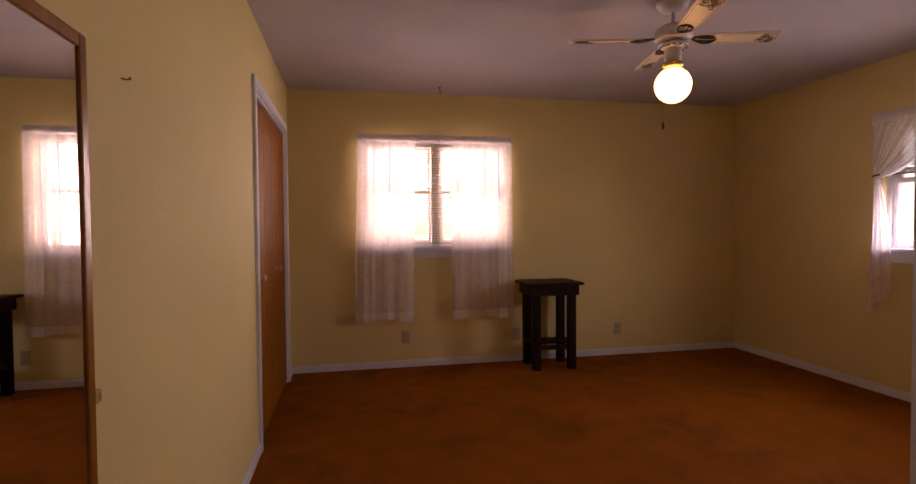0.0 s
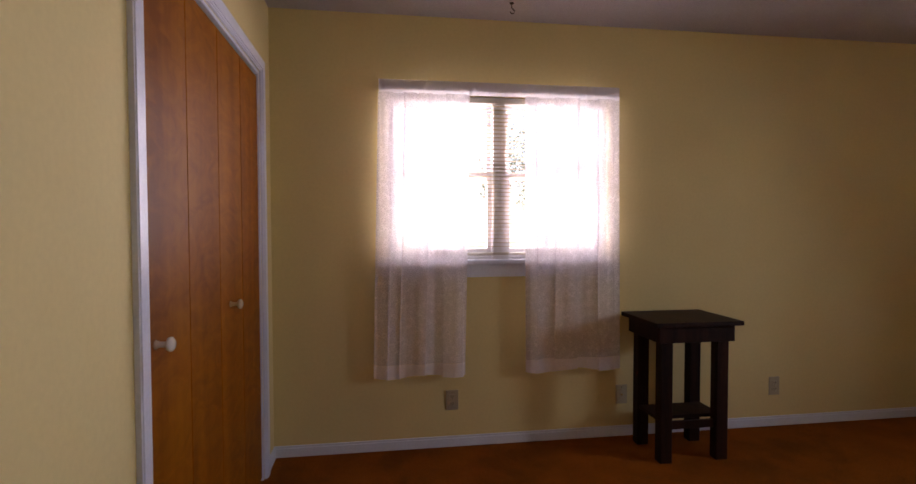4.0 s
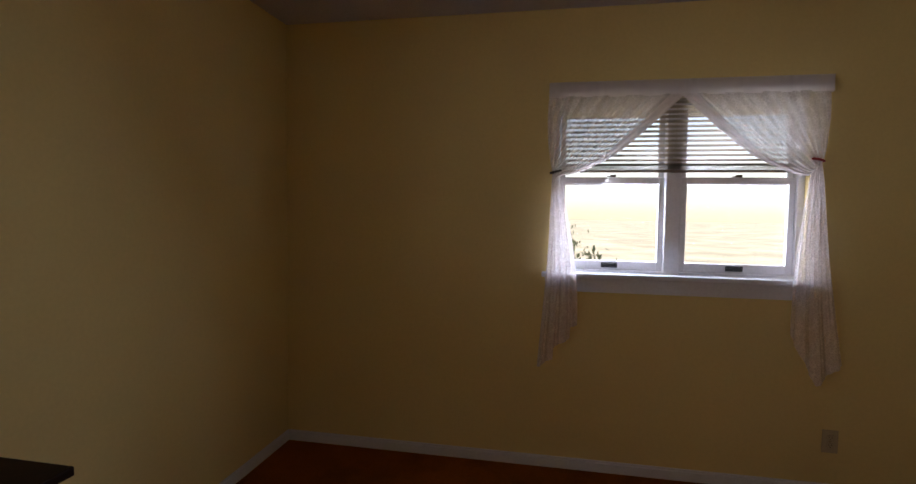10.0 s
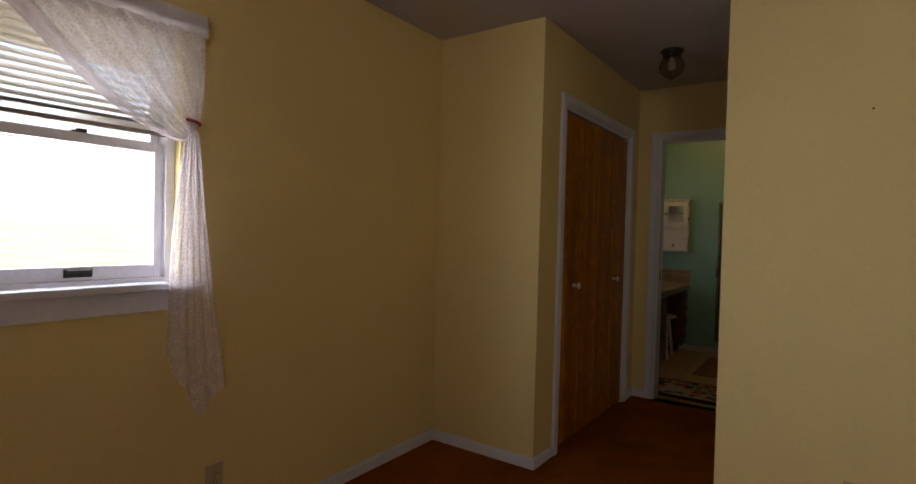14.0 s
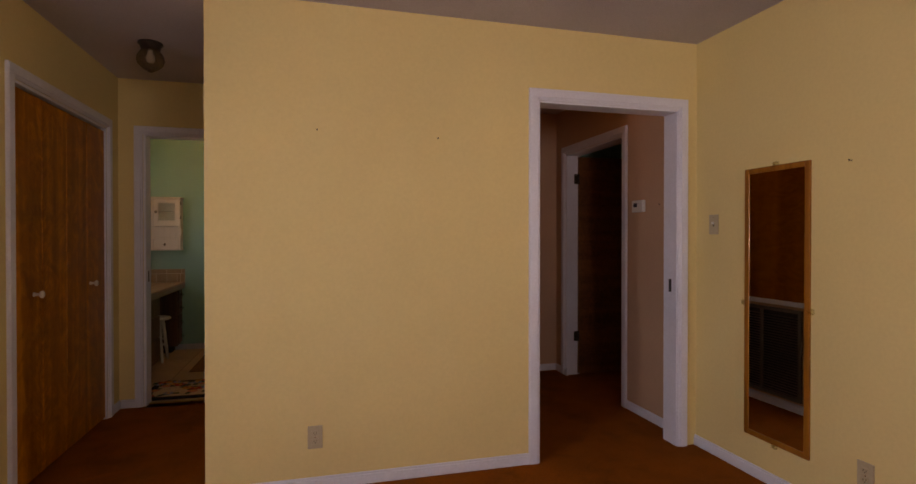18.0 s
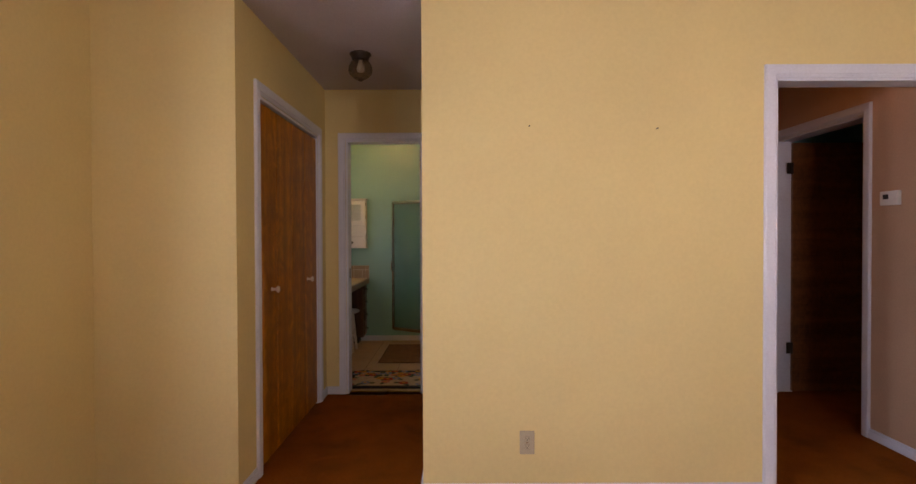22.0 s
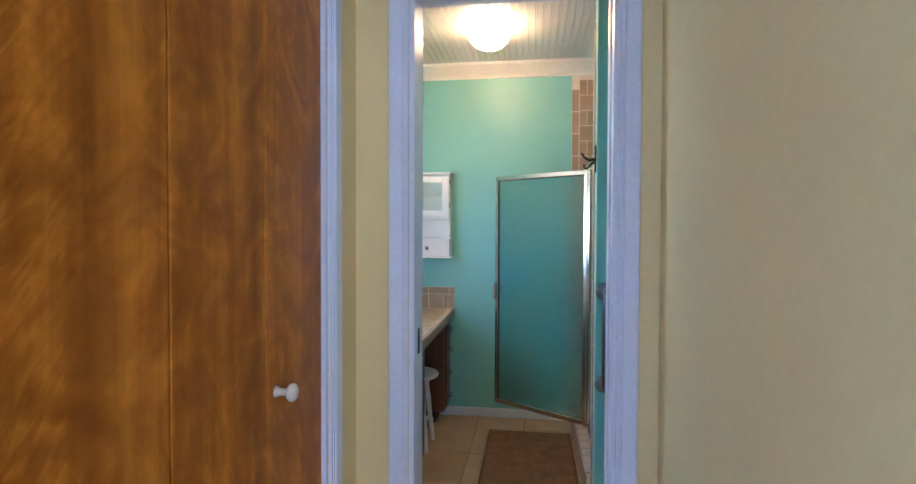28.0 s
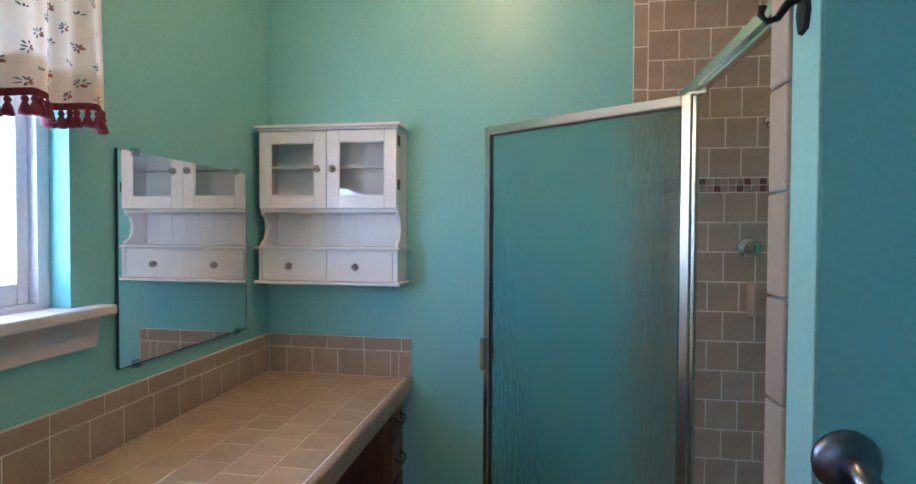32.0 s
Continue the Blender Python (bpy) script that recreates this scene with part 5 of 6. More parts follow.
def sconce():
    e = thing("vanity_lamp", pose(BATH_E, -6.44, 1.94, 0, 0, -90), "lit vanity wall lamp with a frosted glass shade", "wall lamp")
    part("backplate", lathe([(0, 0.0), (0.045, 0.0), (0.042, -0.012), (0.0, -0.016)], 20, "y"), BRASS, e)
    part("arm", tube([(0, -0.012, 0), (0, -0.05, 0.012), (0, -0.09, 0.01), (0, -0.10, -0.02)], 0.008, 10), BRASS, e)
    bm = lathe([(0.022, -0.02), (0.034, -0.035), (0.042, -0.07), (0.052, -0.105), (0.068, -0.125), (0.066, -0.125), (0.050, -0.104), (0.040, -0.07), (0.03, -0.036), (0.02, -0.022)], 28)
    part("shade", bm, glow("lit_frosted_shade", (1.0, 0.57, 0.26), BATH_LAMP * 1.6), e, "lit frosted glass shade", pose(0, -0.10, 0))


sconce()


def partition():
    e = thing("partition_wall", Matrix.Identity(4), "turquoise half partition between toilet and shower", "partition", kind="structure")
    part("wall_body", block(BATH_W, 2.822, -7.115, -6.980, 0, BATH_H), TEAL, e)
    part("end_board", block(2.822, 2.828, -7.054, -6.9805, 0.0, BATH_H, 0.001, 1), mat("pale_turquoise_paint", (0.33, 0.55, 0.48), 0.4), e)
    me = mesh_of("edge_tile", block(-0.012, 0.012, -0.030, 0.030, 0.0015, 0.1485, 0.004, 2), TILE)
    for k in range(15):
        s = new("edge_tile", me)
        s.parent = e
        s.matrix_basis = pose(2.821, -7.085, 0.03 + 0.15 * k)


partition()


def shower():
    e = thing("shower_wall_tiles", pose(0, BATH_S, 0), "tan ceramic tiles with a mosaic band in the shower", "tiled wall", kind="structure")
    part("grout_bed", block(BATH_W, 2.854, 0.0, 0.0078, 0.02, BATH_H - 0.10), GROUT, e)
    p = 0.1035
    me = mesh_of("tile", block(-p / 2 + 0.0012, p / 2 - 0.0012, 0.0, 0.009, -p / 2 + 0.0012, p / 2 - 0.0012, 0.002, 1), TILE)
    half = mesh_of("tile", block(-p / 4 + 0.0012, p / 4 - 0.0012, 0.0, 0.009, -p / 2 + 0.0012, p / 2 - 0.0012, 0.002, 1), TILE)
    trim = mesh_of("edge_tile", block(-0.0235, 0.0235, 0.0, 0.010, -0.0735, 0.0735, 0.003, 1), TILE)
    def put_tile(mesh, x, z):
        s = new("tile", mesh)
        s.parent = e
        s.matrix_basis = pose(x, 0.0, z)
    rows = [(1.461 - p / 2 - p * k, k % 2 == 0) for k in range(13)] + [(1.511 + p / 2 + p * k, k % 2 == 1) for k in range(8)]
    for z, odd in rows:
        x = 2.804
        if odd:
            put_tile(half, x - p / 4, z)
            x -= p / 2
        for k in range(7):
            put_tile(me, x - p / 2 - p * k, z)
    for k in range(15):
        s = new("edge_tile", trim)
        s.parent = e
        s.matrix_basis = pose(2.829, 0.0, 0.10 + 0.15 * k)
    part("field_tiles", block(BATH_W, 2.07, 0.006, 0.009, 0.02, BATH_H - 0.10), TILE, e)
    rng = random.Random(9)
    verts, faces, idx = [], [], []
    mats = [mat("mosaic_tan", (0.42, 0.30, 0.22), 0.25), mat("mosaic_plum", (0.16, 0.08, 0.07), 0.2), mat("mosaic_grey", (0.30, 0.26, 0.22), 0.25)]
    for r in range(2):
        for k in range(28):
            x, z = 2.802 - 0.0245 * (k + 1), 1.4620 + 0.0245 * r
            n0 = len(verts)
            for y in (0.0, 0.009):
                verts += [(x + 0.001, y, z), (x + 0.0235, y, z), (x + 0.0235, y, z + 0.0225), (x + 0.001, y, z + 0.0225)]
            faces += [(n0 + 4, n0 + 5, n0 + 6, n0 + 7), (n0, n0 + 1, n0 + 5, n0 + 4), (n0 + 1, n0 + 2, n0 + 6, n0 + 5), (n0 + 2, n0 + 3, n0 + 7, n0 + 6), (n0 + 3, n0, n0 + 4, n0 + 7)]
            idx += [rng.choice((0, 1, 1, 2))] * 5
    m2 = bpy.data.meshes.new("mosaic_band")
    m2.from_pydata(verts, [], faces)
    for q in mats:
        m2.materials.append(q)
    m2.polygons.foreach_set("material_index", idx)
    ob = new("mosaic_band", m2)
    ob.parent = e
    tagged(ob, "tan and plum glass mosaic band", kind="stuff")

    c = thing("shower_curb", pose(0, 0, 0), "low tan tiled shower curb", "curb", kind="structure")
    part("curb_body", block(2.735, 2.845, BATH_S + 0.011, -7.125, 0.0, 0.135), GROUT, c)
    cm = mesh_of("curb_tile", block(-0.058, 0.058, -0.046, 0.046, 0.0, 0.010, 0.003, 1), TILE)
    fm = mesh_of("curb_tile", block(0.0, 0.008, -0.046, 0.046, 0.004, 0.133, 0.002, 1), TILE)
    for k in range(11):
        y = -7.173 - 0.0965 * k
        for mesh, x, z in ((cm, 2.79, 0.135), (fm, 2.845, 0.0)):
            s = new("curb_tile", mesh)
            s.parent = c
            s.matrix_basis = pose(x, y, z)
    solid("shower_pan", block(BATH_W, 2.735, BATH_S + 0.011, -7.115, 0.0, 0.02), GROUT, "tiled shower floor pan", "shower pan", kind="structure")

    d = thing("shower_enclosure", pose(0, 0, 0), "chrome shower header rail and sill", "shower enclosure")
    part("header_rail", merge(block(2.756, 2.790, BATH_S + 0.011, -7.125, 1.684, 1.714, 0.003, 1), block(2.764, 2.782, BATH_S + 0.011, -7.125, 1.674, 1.684)), CHROME, d)
    part("wall_channel", block(2.760, 2.786, BATH_S + 0.0112, BATH_S + 0.030, 0.146, 1.6735, 0.002, 1), CHROME, d)
    part("sill_rail", block(2.756, 2.790, BATH_S + 0.011, -7.125, 0.1455, 0.160, 0.002, 1), CHROME, d)

    ang = math.degrees(math.atan2(-0.362, 0.561))
    L, z0, z1 = 0.668, 0.175, 1.669
    f = thing("shower_door", pose(2.792, -7.688, 0, 0, 0, ang), "open chrome-framed shower door with rain glass", "shower door")
    part("hinge_stile", merge(block(0.0, 0.026, -0.014, 0.014, z0, z1, 0.003, 1), block(-0.012, -0.001, -0.010, 0.012, z0 + 0.01, z1 - 0.006, 0.002, 1)), CHROME, f)
    part("latch_stile", block(L - 0.022, L, -0.013, 0.013, z0, z1, 0.003, 1), CHROME, f)
    part("top_rail", block(0.026, L - 0.022, -0.013, 0.013, z1 - 0.028, z1, 0.003, 1), CHROME, f)
    part("bottom_rail", merge(block(0.026, L - 0.022, -0.013, 0.013, z0, z0 + 0.026, 0.003, 1), block(0.0, L, -0.018, -0.0135, z0 - 0.014, z0 + 0.012)), CHROME, f)
    part("pivot", merge(block(-0.032, 0.020, -0.007, 0.007, 0.159, z0 + 0.002, 0.002, 1), block(-0.032, 0.016, -0.007, 0.007, z1 - 0.002, 1.676, 0.002, 1)), CHROME, f)
    pane = part("pane", block(0.022, L - 0.018, -0.003, 0.003, z0 + 0.02, z1 - 0.022), RAIN, f, "textured rain glass")
    pane.visible_shadow = False
    part("gasket", merge(merge(block(0.026, 0.030, -0.006, 0.006, z0 + 0.026, z1 - 0.028), block(L - 0.026, L - 0.022, -0.006, 0.006, z0 + 0.026, z1 - 0.028)), block(0.030, L - 0.026, -0.006, 0.006, z1 - 0.032, z1 - 0.028)), BLACK, pane, "black rubber gasket")
    part("latch_handle", merge(block(L - 0.020, L - 0.004, 0.013, 0.036, 0.86, 0.97, 0.004, 2), block(L - 0.020, L - 0.004, -0.032, -0.013, 0.88, 0.95, 0.004, 2)), CHROME, f)
    v = thing("shower_valve", pose(2.466, BATH_S + 0.009, 1.268), "chrome shower valve with clear knob", "shower valve")
    part("escutcheon", lathe([(0, 0), (0.038, 0), (0.036, 0.006), (0.022, 0.014), (0.014, 0.016), (0.013, 0.03), (0, 0.03)], 28, "y"), CHROME, v)
    part("knob", lathe([(0.012, 0.03), (0.024, 0.034), (0.026, 0.050), (0.020, 0.058), (0.0, 0.06)], 12, "y"), glass("acrylic_knob", (0.9, 0.88, 0.8), 0.1, 0.3, (60, 60, 60)), v, "clear acrylic knob")
    sd = thing("soap_dish", pose(2.405, BATH_S + 0.009, 1.096), "tan ceramic soap dish set in the tiles", "soap dish")
    bm = bmesh.new()
    for b in ((-0.065, 0.065, 0, 0.012, -0.055, 0.055), (-0.065, -0.05, 0.012, 0.06, -0.055, 0.05), (0.05, 0.065, 0.012, 0.06, -0.055, 0.05), (-0.05, 0.05, 0.012, 0.06, -0.055, -0.035), (-0.05, 0.05, 0.045, 0.06, -0.035, -0.02)):
        box(bm, *b)
    bmesh.ops.bevel(bm, geom=bm.edges[:], offset=0.004, segments=2, affect="EDGES")
    part("dish", bm, mat("tan_ceramic", (0.50, 0.38, 0.28), 0.2, var=0.04), sd)
    sh = thing("shower_hook", pose(2.405, BATH_S + 0.009, 1.70), "small chrome shower arm flange", "shower fitting")
    part("flange", lathe([(0, 0), (0.02, 0), (0.016, 0.008), (0.009, 0.01), (0.009, 0.05), (0, 0.05)], 16, "y"), CHROME, sh)


shower()


def grab_bar():
    e = thing("grab_bar", pose(2.790, -6.980, 0, 0, 0, 180), "brushed steel vertical grab bar on the partition", "grab bar")
    z0, z1 = 0.618, 1.041
    for z in (z0, z1):
        part("flange", lathe([(0, 0), (0.040, 0), (0.040, -0.004), (0.034, -0.011), (0.018, -0.016), (0, -0.016)], 28, "y"), STEEL, e, m=pose(0, 0, z))
    pts = [(0, -0.012, z0), (0, -0.035, z0), (0, -0.050, z0 + 0.006), (0, -0.058, z0 + 0.022), (0, -0.058, z1 - 0.022), (0, -0.050, z1 - 0.006), (0, -0.035, z1), (0, -0.012, z1)]
    part("bar", tube(pts, 0.0145, 18), STEEL, e)


grab_bar()


def robe_hook():
    e = thing("robe_hook", pose(2.828, -7.018, 1.642), "ornate black iron robe hook", "hook")
    bm = bmesh.new()
    out = [(-0.008, -0.062), (0.010, -0.058), (0.016, -0.035), (0.011, -0.015), (0.020, 0.0), (0.012, 0.018), (0.018, 0.038), (0.010, 0.058), (0.0, 0.066)]
    out = out + [(-y, z) for y, z in out[-2:0:-1]]
    a, b = [bm.verts.new((0, y, z)) for y, z in out], [bm.verts.new((0.006, y * 0.9, z * 0.96)) for y, z in out]
    bm.faces.new(b)
    bm.faces.new(a[::-1])
    for i in range(len(out)):
        j = (i + 1) % len(out)
        bm.faces.new((a[i], a[j], b[j], b[i]))
    bmesh.ops.recalc_face_normals(bm, faces=bm.faces[:])
    part("backplate", bm, IRON, e)
    up = tube([(0.004, 0, 0.0), (0.028, 0, -0.004), (0.042, 0, 0.002), (0.054, 0, 0.012), (0.062, 0, 0.024), (0.063, 0, 0.030)], [0.008, 0.007, 0.006, 0.005, 0.0045, 0.006], 10)
    part("upper_hook", up, IRON, e)
    lo = tube([(0.004, 0, -0.012), (0.022, 0, -0.022), (0.034, 0, -0.040), (0.046, 0, -0.044), (0.054, 0, -0.034), (0.052, 0, -0.024)], [0.007, 0.006, 0.005, 0.0045, 0.0045, 0.006], 10)
    part("lower_hook", lo, IRON, e)


robe_hook()


def paper_holder():
    e = thing("paper_holder", pose(2.584, -6.980, 0.706, 0, 0, 180), "white porcelain paper holder with chrome roller", "paper holder")
    for x in (-0.075, 0.075):
        post = part("post", lathe([(0, -0.004), (0.027, -0.004), (0.0265, -0.010), (0.021, -0.020), (0.012, -0.026), (0, -0.028)], 24, "y"), PORCELAIN, e, m=pose(x, 0, 0))
        part("flange", lathe([(0, 0), (0.032, 0), (0.033, -0.005), (0.029, -0.009), (0.027, -0.009)], 28, "y"), CHROME, post, "chrome rim")
        part("arm", tube([(0, -0.022, 0), (-0.05 * x, -0.040, -0.006), (-0.12 * x, -0.055, -0.010), (-0.14 * x, -0.066, -0.010)], 0.006, 10), CHROME, post, "chrome arm")
    part("roller", lathe([(0, -0.058), (0.011, -0.057), (0.013, -0.054), (0.013, 0.054), (0.011, 0.057), (0, 0.058)], 18, "x"), WHITEPLASTIC, e, "white roller", pose(0, -0.066, -0.010))


paper_holder()


def wall_cabinet():
    x0, x1, yb, yf, z0, z1 = 3.680, 4.216, BATH_S, -8.116, 1.123, 1.710
    e = thing("wall_cabinet", pose(0, 0, 0), "white painted wall cabinet with glass doors", "cabinet")
    zd0, zs = 1.400, 1.256
    part("top_board", block(x0 - 0.012, x1 + 0.012, yb, yf + 0.016, z1 - 0.012, z1, 0.004, 2), CABWHITE, e)
    part("top_moulding", block(x0 - 0.004, x1 + 0.004, yb, yf + 0.008, z1 - 0.022, z1 - 0.0125, 0.003, 1), CABWHITE, e)
    part("back_board", block(x0 + 0.014, x1 - 0.014, yb, yb + 0.010, z0 + 0.012, z1 - 0.0225), CABWHITE, e)
    for k in range(7):
        x = x0 + 0.07 + k * 0.062
        part("bead", block(x - 0.0015, x + 0.0015, yb + 0.010, yb + 0.0125, zs + 0.012, zd0 - 0.014), CABWHITE, e)
    def side(x):
        bm = bmesh.new()
        dep = yf - yb
        pts = [(0, z0 + 0.012), (dep - 0.002, z0 + 0.012), (dep - 0.002, zs)]
        cut = [(dep - 0.016, zs + 0.020), (dep - 0.034, zs + 0.030), (dep - 0.046, zs + 0.052), (dep - 0.048, zs + 0.082), (dep - 0.040, zs + 0.112), (dep - 0.018, zs + 0.124)]
        pts += cut + [(dep - 0.012, zd0), (dep - 0.012, z1 - 0.0225), (0, z1 - 0.0225)]
        a, b = [bm.verts.new((x, yb + y, z)) for y, z in pts], [bm.verts.new((x + 0.013, yb + y, z)) for y, z in pts]
        bm.faces.new(a)
        bm.faces.new(b[::-1])
        for i in range(len(pts)):
            j = (i + 1) % len(pts)
            bm.faces.new((a[i], b[i], b[j], a[j]))
        bmesh.ops.recalc_face_normals(bm, faces=bm.faces[:])
        part("side_panel", bm, CABWHITE, e)
    side(x0)
    side(x1 - 0.013)
    part("cabinet_floor", block(x0 + 0.0135, x1 - 0.0135, yb + 0.010, yf - 0.014, zd0 - 0.012, zd0), CABWHITE, e)
    part("inner_shelf", block(x0 + 0.0135, x1 - 0.0135, yb + 0.010, yf - 0.05, 1.556, 1.564), CABWHITE, e)
    part("ledge", block(x0 - 0.012, x1 + 0.012, yb, yf + 0.014, zs - 0.004, zs + 0.006, 0.003, 2), CABWHITE, e)
    part("drawer_box", block(x0 + 0.0135, x1 - 0.0135, yb + 0.010, yf - 0.010, z0 + 0.0125, zs - 0.0045), CABWHITE, e)
    mid = (x0 + x1) / 2
    drs = [part("drawer_front", block(a, b, yf - 0.010, yf + 0.001 - d, z0 + 0.016, zs - 0.008 - d, 0.001, 1), CABWHITE, e) for a, b, d in ((x0 + 0.018, mid - 0.0008, 0.002), (mid + 0.0008, x1 - 0.017, 0.0))]
    part("base_moulding", block(x0 - 0.012, x1 + 0.012, yb, yf + 0.014, z0, z0 + 0.0115, 0.003, 2), CABWHITE, e)
    ACR = glass("crystal_knob_glass", (0.80, 0.80, 0.80), 0.05, 0.4, (90, 90, 90))
    def knob(x, z, parent):
        k = part("knob", lathe([(0, 0), (0.007, 0), (0.006, 0.008), (0.012, 0.012), (0.014, 0.020), (0.010, 0.027), (0.0, 0.029)], 8, "y"), ACR, parent, "faceted clear knob", pose(x, yf + 0.001, z))
        part("pin", lathe([(0, 0.0), (0.004, 0), (0.004, 0.0285), (0, 0.0295)], 8, "y"), CHROME, k)
    knob(3.832, 1.190, drs[0])
    knob(4.088, 1.190, drs[1])
    for a, b, kx in ((x0 + 0.003, mid - 0.001, mid - 0.030), (mid + 0.001, x1 - 0.003, mid + 0.030)):
        d = bmesh.new()
        st = 0.046
        za, zb = zd0 + 0.002, z1 - 0.024
        box(d, a, a + st, yf - 0.012, yf + 0.002, za, zb)
        box(d, b - st, b, yf - 0.012, yf + 0.002, za, zb)
        box(d, a + st, b - st, yf - 0.012, yf + 0.002, za, za + st)
        box(d, a + st, b - st, yf - 0.012, yf + 0.002, zb - st + 0.004, zb)
        bmesh.ops.bevel(d, geom=d.edges[:], offset=0.002, segments=1, affect="EDGES")
        door = part("cabinet_door", d, CABWHITE, e)
        part("pane", block(a + st - 0.004, b - st + 0.004, yf - 0.007, yf - 0.004, za + st - 0.004, zb - st + 0.008), CLEAR, door, "clear glass pane").visible_shadow = False
        bead = bmesh.new()
        for bb in ((a + st, b - st, za + st, za + st + 0.004), (a + st, b - st, zb - st, zb - st + 0.004), (a + st, a + st + 0.004, za + st + 0.004, zb - st), (b - st - 0.004, b - st, za + st + 0.004, zb - st)):
            box(bead, bb[0], bb[1], yf - 0.004, yf - 0.0005, bb[2], bb[3])
        part("glazing_bead", bead, CABWHITE, door)
        knob(kx, 1.545, door)
    for z in (1.487, 1.645):
        part("hinge", block(x0 - 0.0025, x0 - 0.0002, yf - 0.030, yf + 0.001, z - 0.018, z + 0.018), BRONZE, e, "small bronze hinge")


wall_cabinet()


def vanity_mirror():
    y0, y1, z0, z1 = -8.068, -7.472, 0.961, 1.530
    e = thing("vanity_mirror", pose(BATH_E, 0, 0), "frameless mirror held by clear clips on the wall", "mirror")
    part("mirror_glass", block(-0.010, -0.004, y0, y1, z0, z1, 0.0015, 1), MIRROR, e)
    part("glass_edge", merge(merge(block(-0.0104, -0.0035, y0 - 0.0012, y0 - 0.0002, z0, z1), block(-0.0104, -0.0035, y1 + 0.0002, y1 + 0.0012, z0, z1)), block(-0.0104, -0.0035, y0, y1, z0 - 0.0012, z0 - 0.0002)), mat("green_glass_edge", (0.02, 0.06, 0.05), 0.2), e, "dark green glass edge")
    for y in (y0 + 0.06, y1 - 0.06):
        for z in (z0 + 0.002, z1 - 0.002):
            part("mirror_clip", block(-0.016, 0.0, y - 0.011, y + 0.011, z - 0.011, z + 0.011, 0.003, 2), glass("vanity_clip", (0.85, 0.85, 0.82)), e, "clear plastic clip")


vanity_mirror()


def valance():
    m = bpy.data.materials.new("floral_valance_cloth")
    m.use_nodes = True
    t = m.node_tree
    b = t.nodes["Principled BSDF"]
    b.inputs["Roughness"].default_value = 0.9
    co, nz, ramp = t.nodes.new("ShaderNodeTexCoord"), t.nodes.new("ShaderNodeTexNoise"), t.nodes.new("ShaderNodeMix")
    nz.inputs["Scale"].default_value, nz.inputs["Detail"].default_value = 45, 4
    link(t, co.outputs["Object"], nz.inputs["Vector"])
    ramp.data_type = "RGBA"
    ramp.inputs["A"].default_value, ramp.inputs["B"].default_value = (0.68, 0.58, 0.46, 1), (0.82, 0.71, 0.57, 1)
    link(t, nz.outputs["Fac"], ramp.inputs["Factor"])
    col = ramp.outputs["Result"]
    link(t, col, b.inputs["Base Color"])
    tl, mix = t.nodes.new("ShaderNodeBsdfTranslucent"), t.nodes.new("ShaderNodeMixShader")
    link(t, col, tl.inputs["Color"])
    mix.inputs["Fac"].default_value = 0.32
    link(t, b.outputs["BSDF"], mix.inputs[1])
    link(t, tl.outputs["BSDF"], mix.inputs[2])
    link(t, mix.outputs["Shader"], t.nodes["Material Output"].inputs["Surface"])
    w = BWIN[1] - BWIN[0]
    e = thing("window_valance", M_B, "gathered floral cotton valance with dark red tassels", "valance")
    def f(u, v):
        x = -0.06 + (w + 0.09) * u
        y = -0.048 + 0.020 * math.sin(u * 36 + 0.5 * v + 1.2 * math.sin(u * 9)) * (0.35 + 0.65 * v) + 0.006 * math.sin(u * 97)
        return (x + 0.012 * v * (u - 0.3), y, 2.05 - 0.455 * v + 0.006 * math.sin(u * 40 + 1.5) * v)
    cloth = part("cloth", sheet(f, 150, 30, m), m, e)
    part("hem", sheet(lambda u, v: (lambda p: (p[0], p[1] + 0.004, p[2]))(f(u, 0.83 + 0.17 * v)), 150, 6, m), m, cloth, "doubled hem")
    rng = random.Random(31)
    def sprigs(pieces):
        """Small printed ovals in clusters: x, z, length, width and lean of each piece."""
        bm = bmesh.new()
        for px, pz, ln, wd, lean in pieces:
            ring = []
            for k in range(8):
                a = math.pi * k / 4
                lx, lz = ln * math.cos(a), wd * math.sin(a)
                x, z = px + lx * math.cos(lean) - lz * math.sin(lean), pz + lx * math.sin(lean) + lz * math.cos(lean)
                q = f((x + 0.06) / (w + 0.09), (2.05 - z) / 0.455)
                ring.append(bm.verts.new((q[0], q[1] - 0.0015, z)))
            bm.faces.new(ring)
        return bm
    leaves, blooms = [], []
    for row in range(12):
        for c in range(15):
            x = -0.045 + 0.055 * c + 0.027 * (row % 2) + rng.uniform(-0.006, 0.006)
            z = 1.615 + 0.037 * row + rng.uniform(-0.005, 0.005)
            if x > w + 0.012 or z > 2.035:
                continue
            big, turn = (row + c) % 3 != 0, rng.uniform(0.3, 1.2)
            for k in range(6 if big else 3):
                a = turn + 0.75 * k
                d = rng.uniform(0.005, 0.011)
                leaves.append((x + d * math.cos(a), z + d * math.sin(a), rng.uniform(0.0032, 0.0052), rng.uniform(0.0014, 0.0022), a))
            if big:
                blooms.append((x + 0.005 * math.cos(turn - 1), z + 0.005 * math.sin(turn - 1), 0.0048, 0.0042, 0))
    GREY = mat("printed_grey_leaf", (0.10, 0.12, 0.13), 0.9, var=0.4, scale=40)
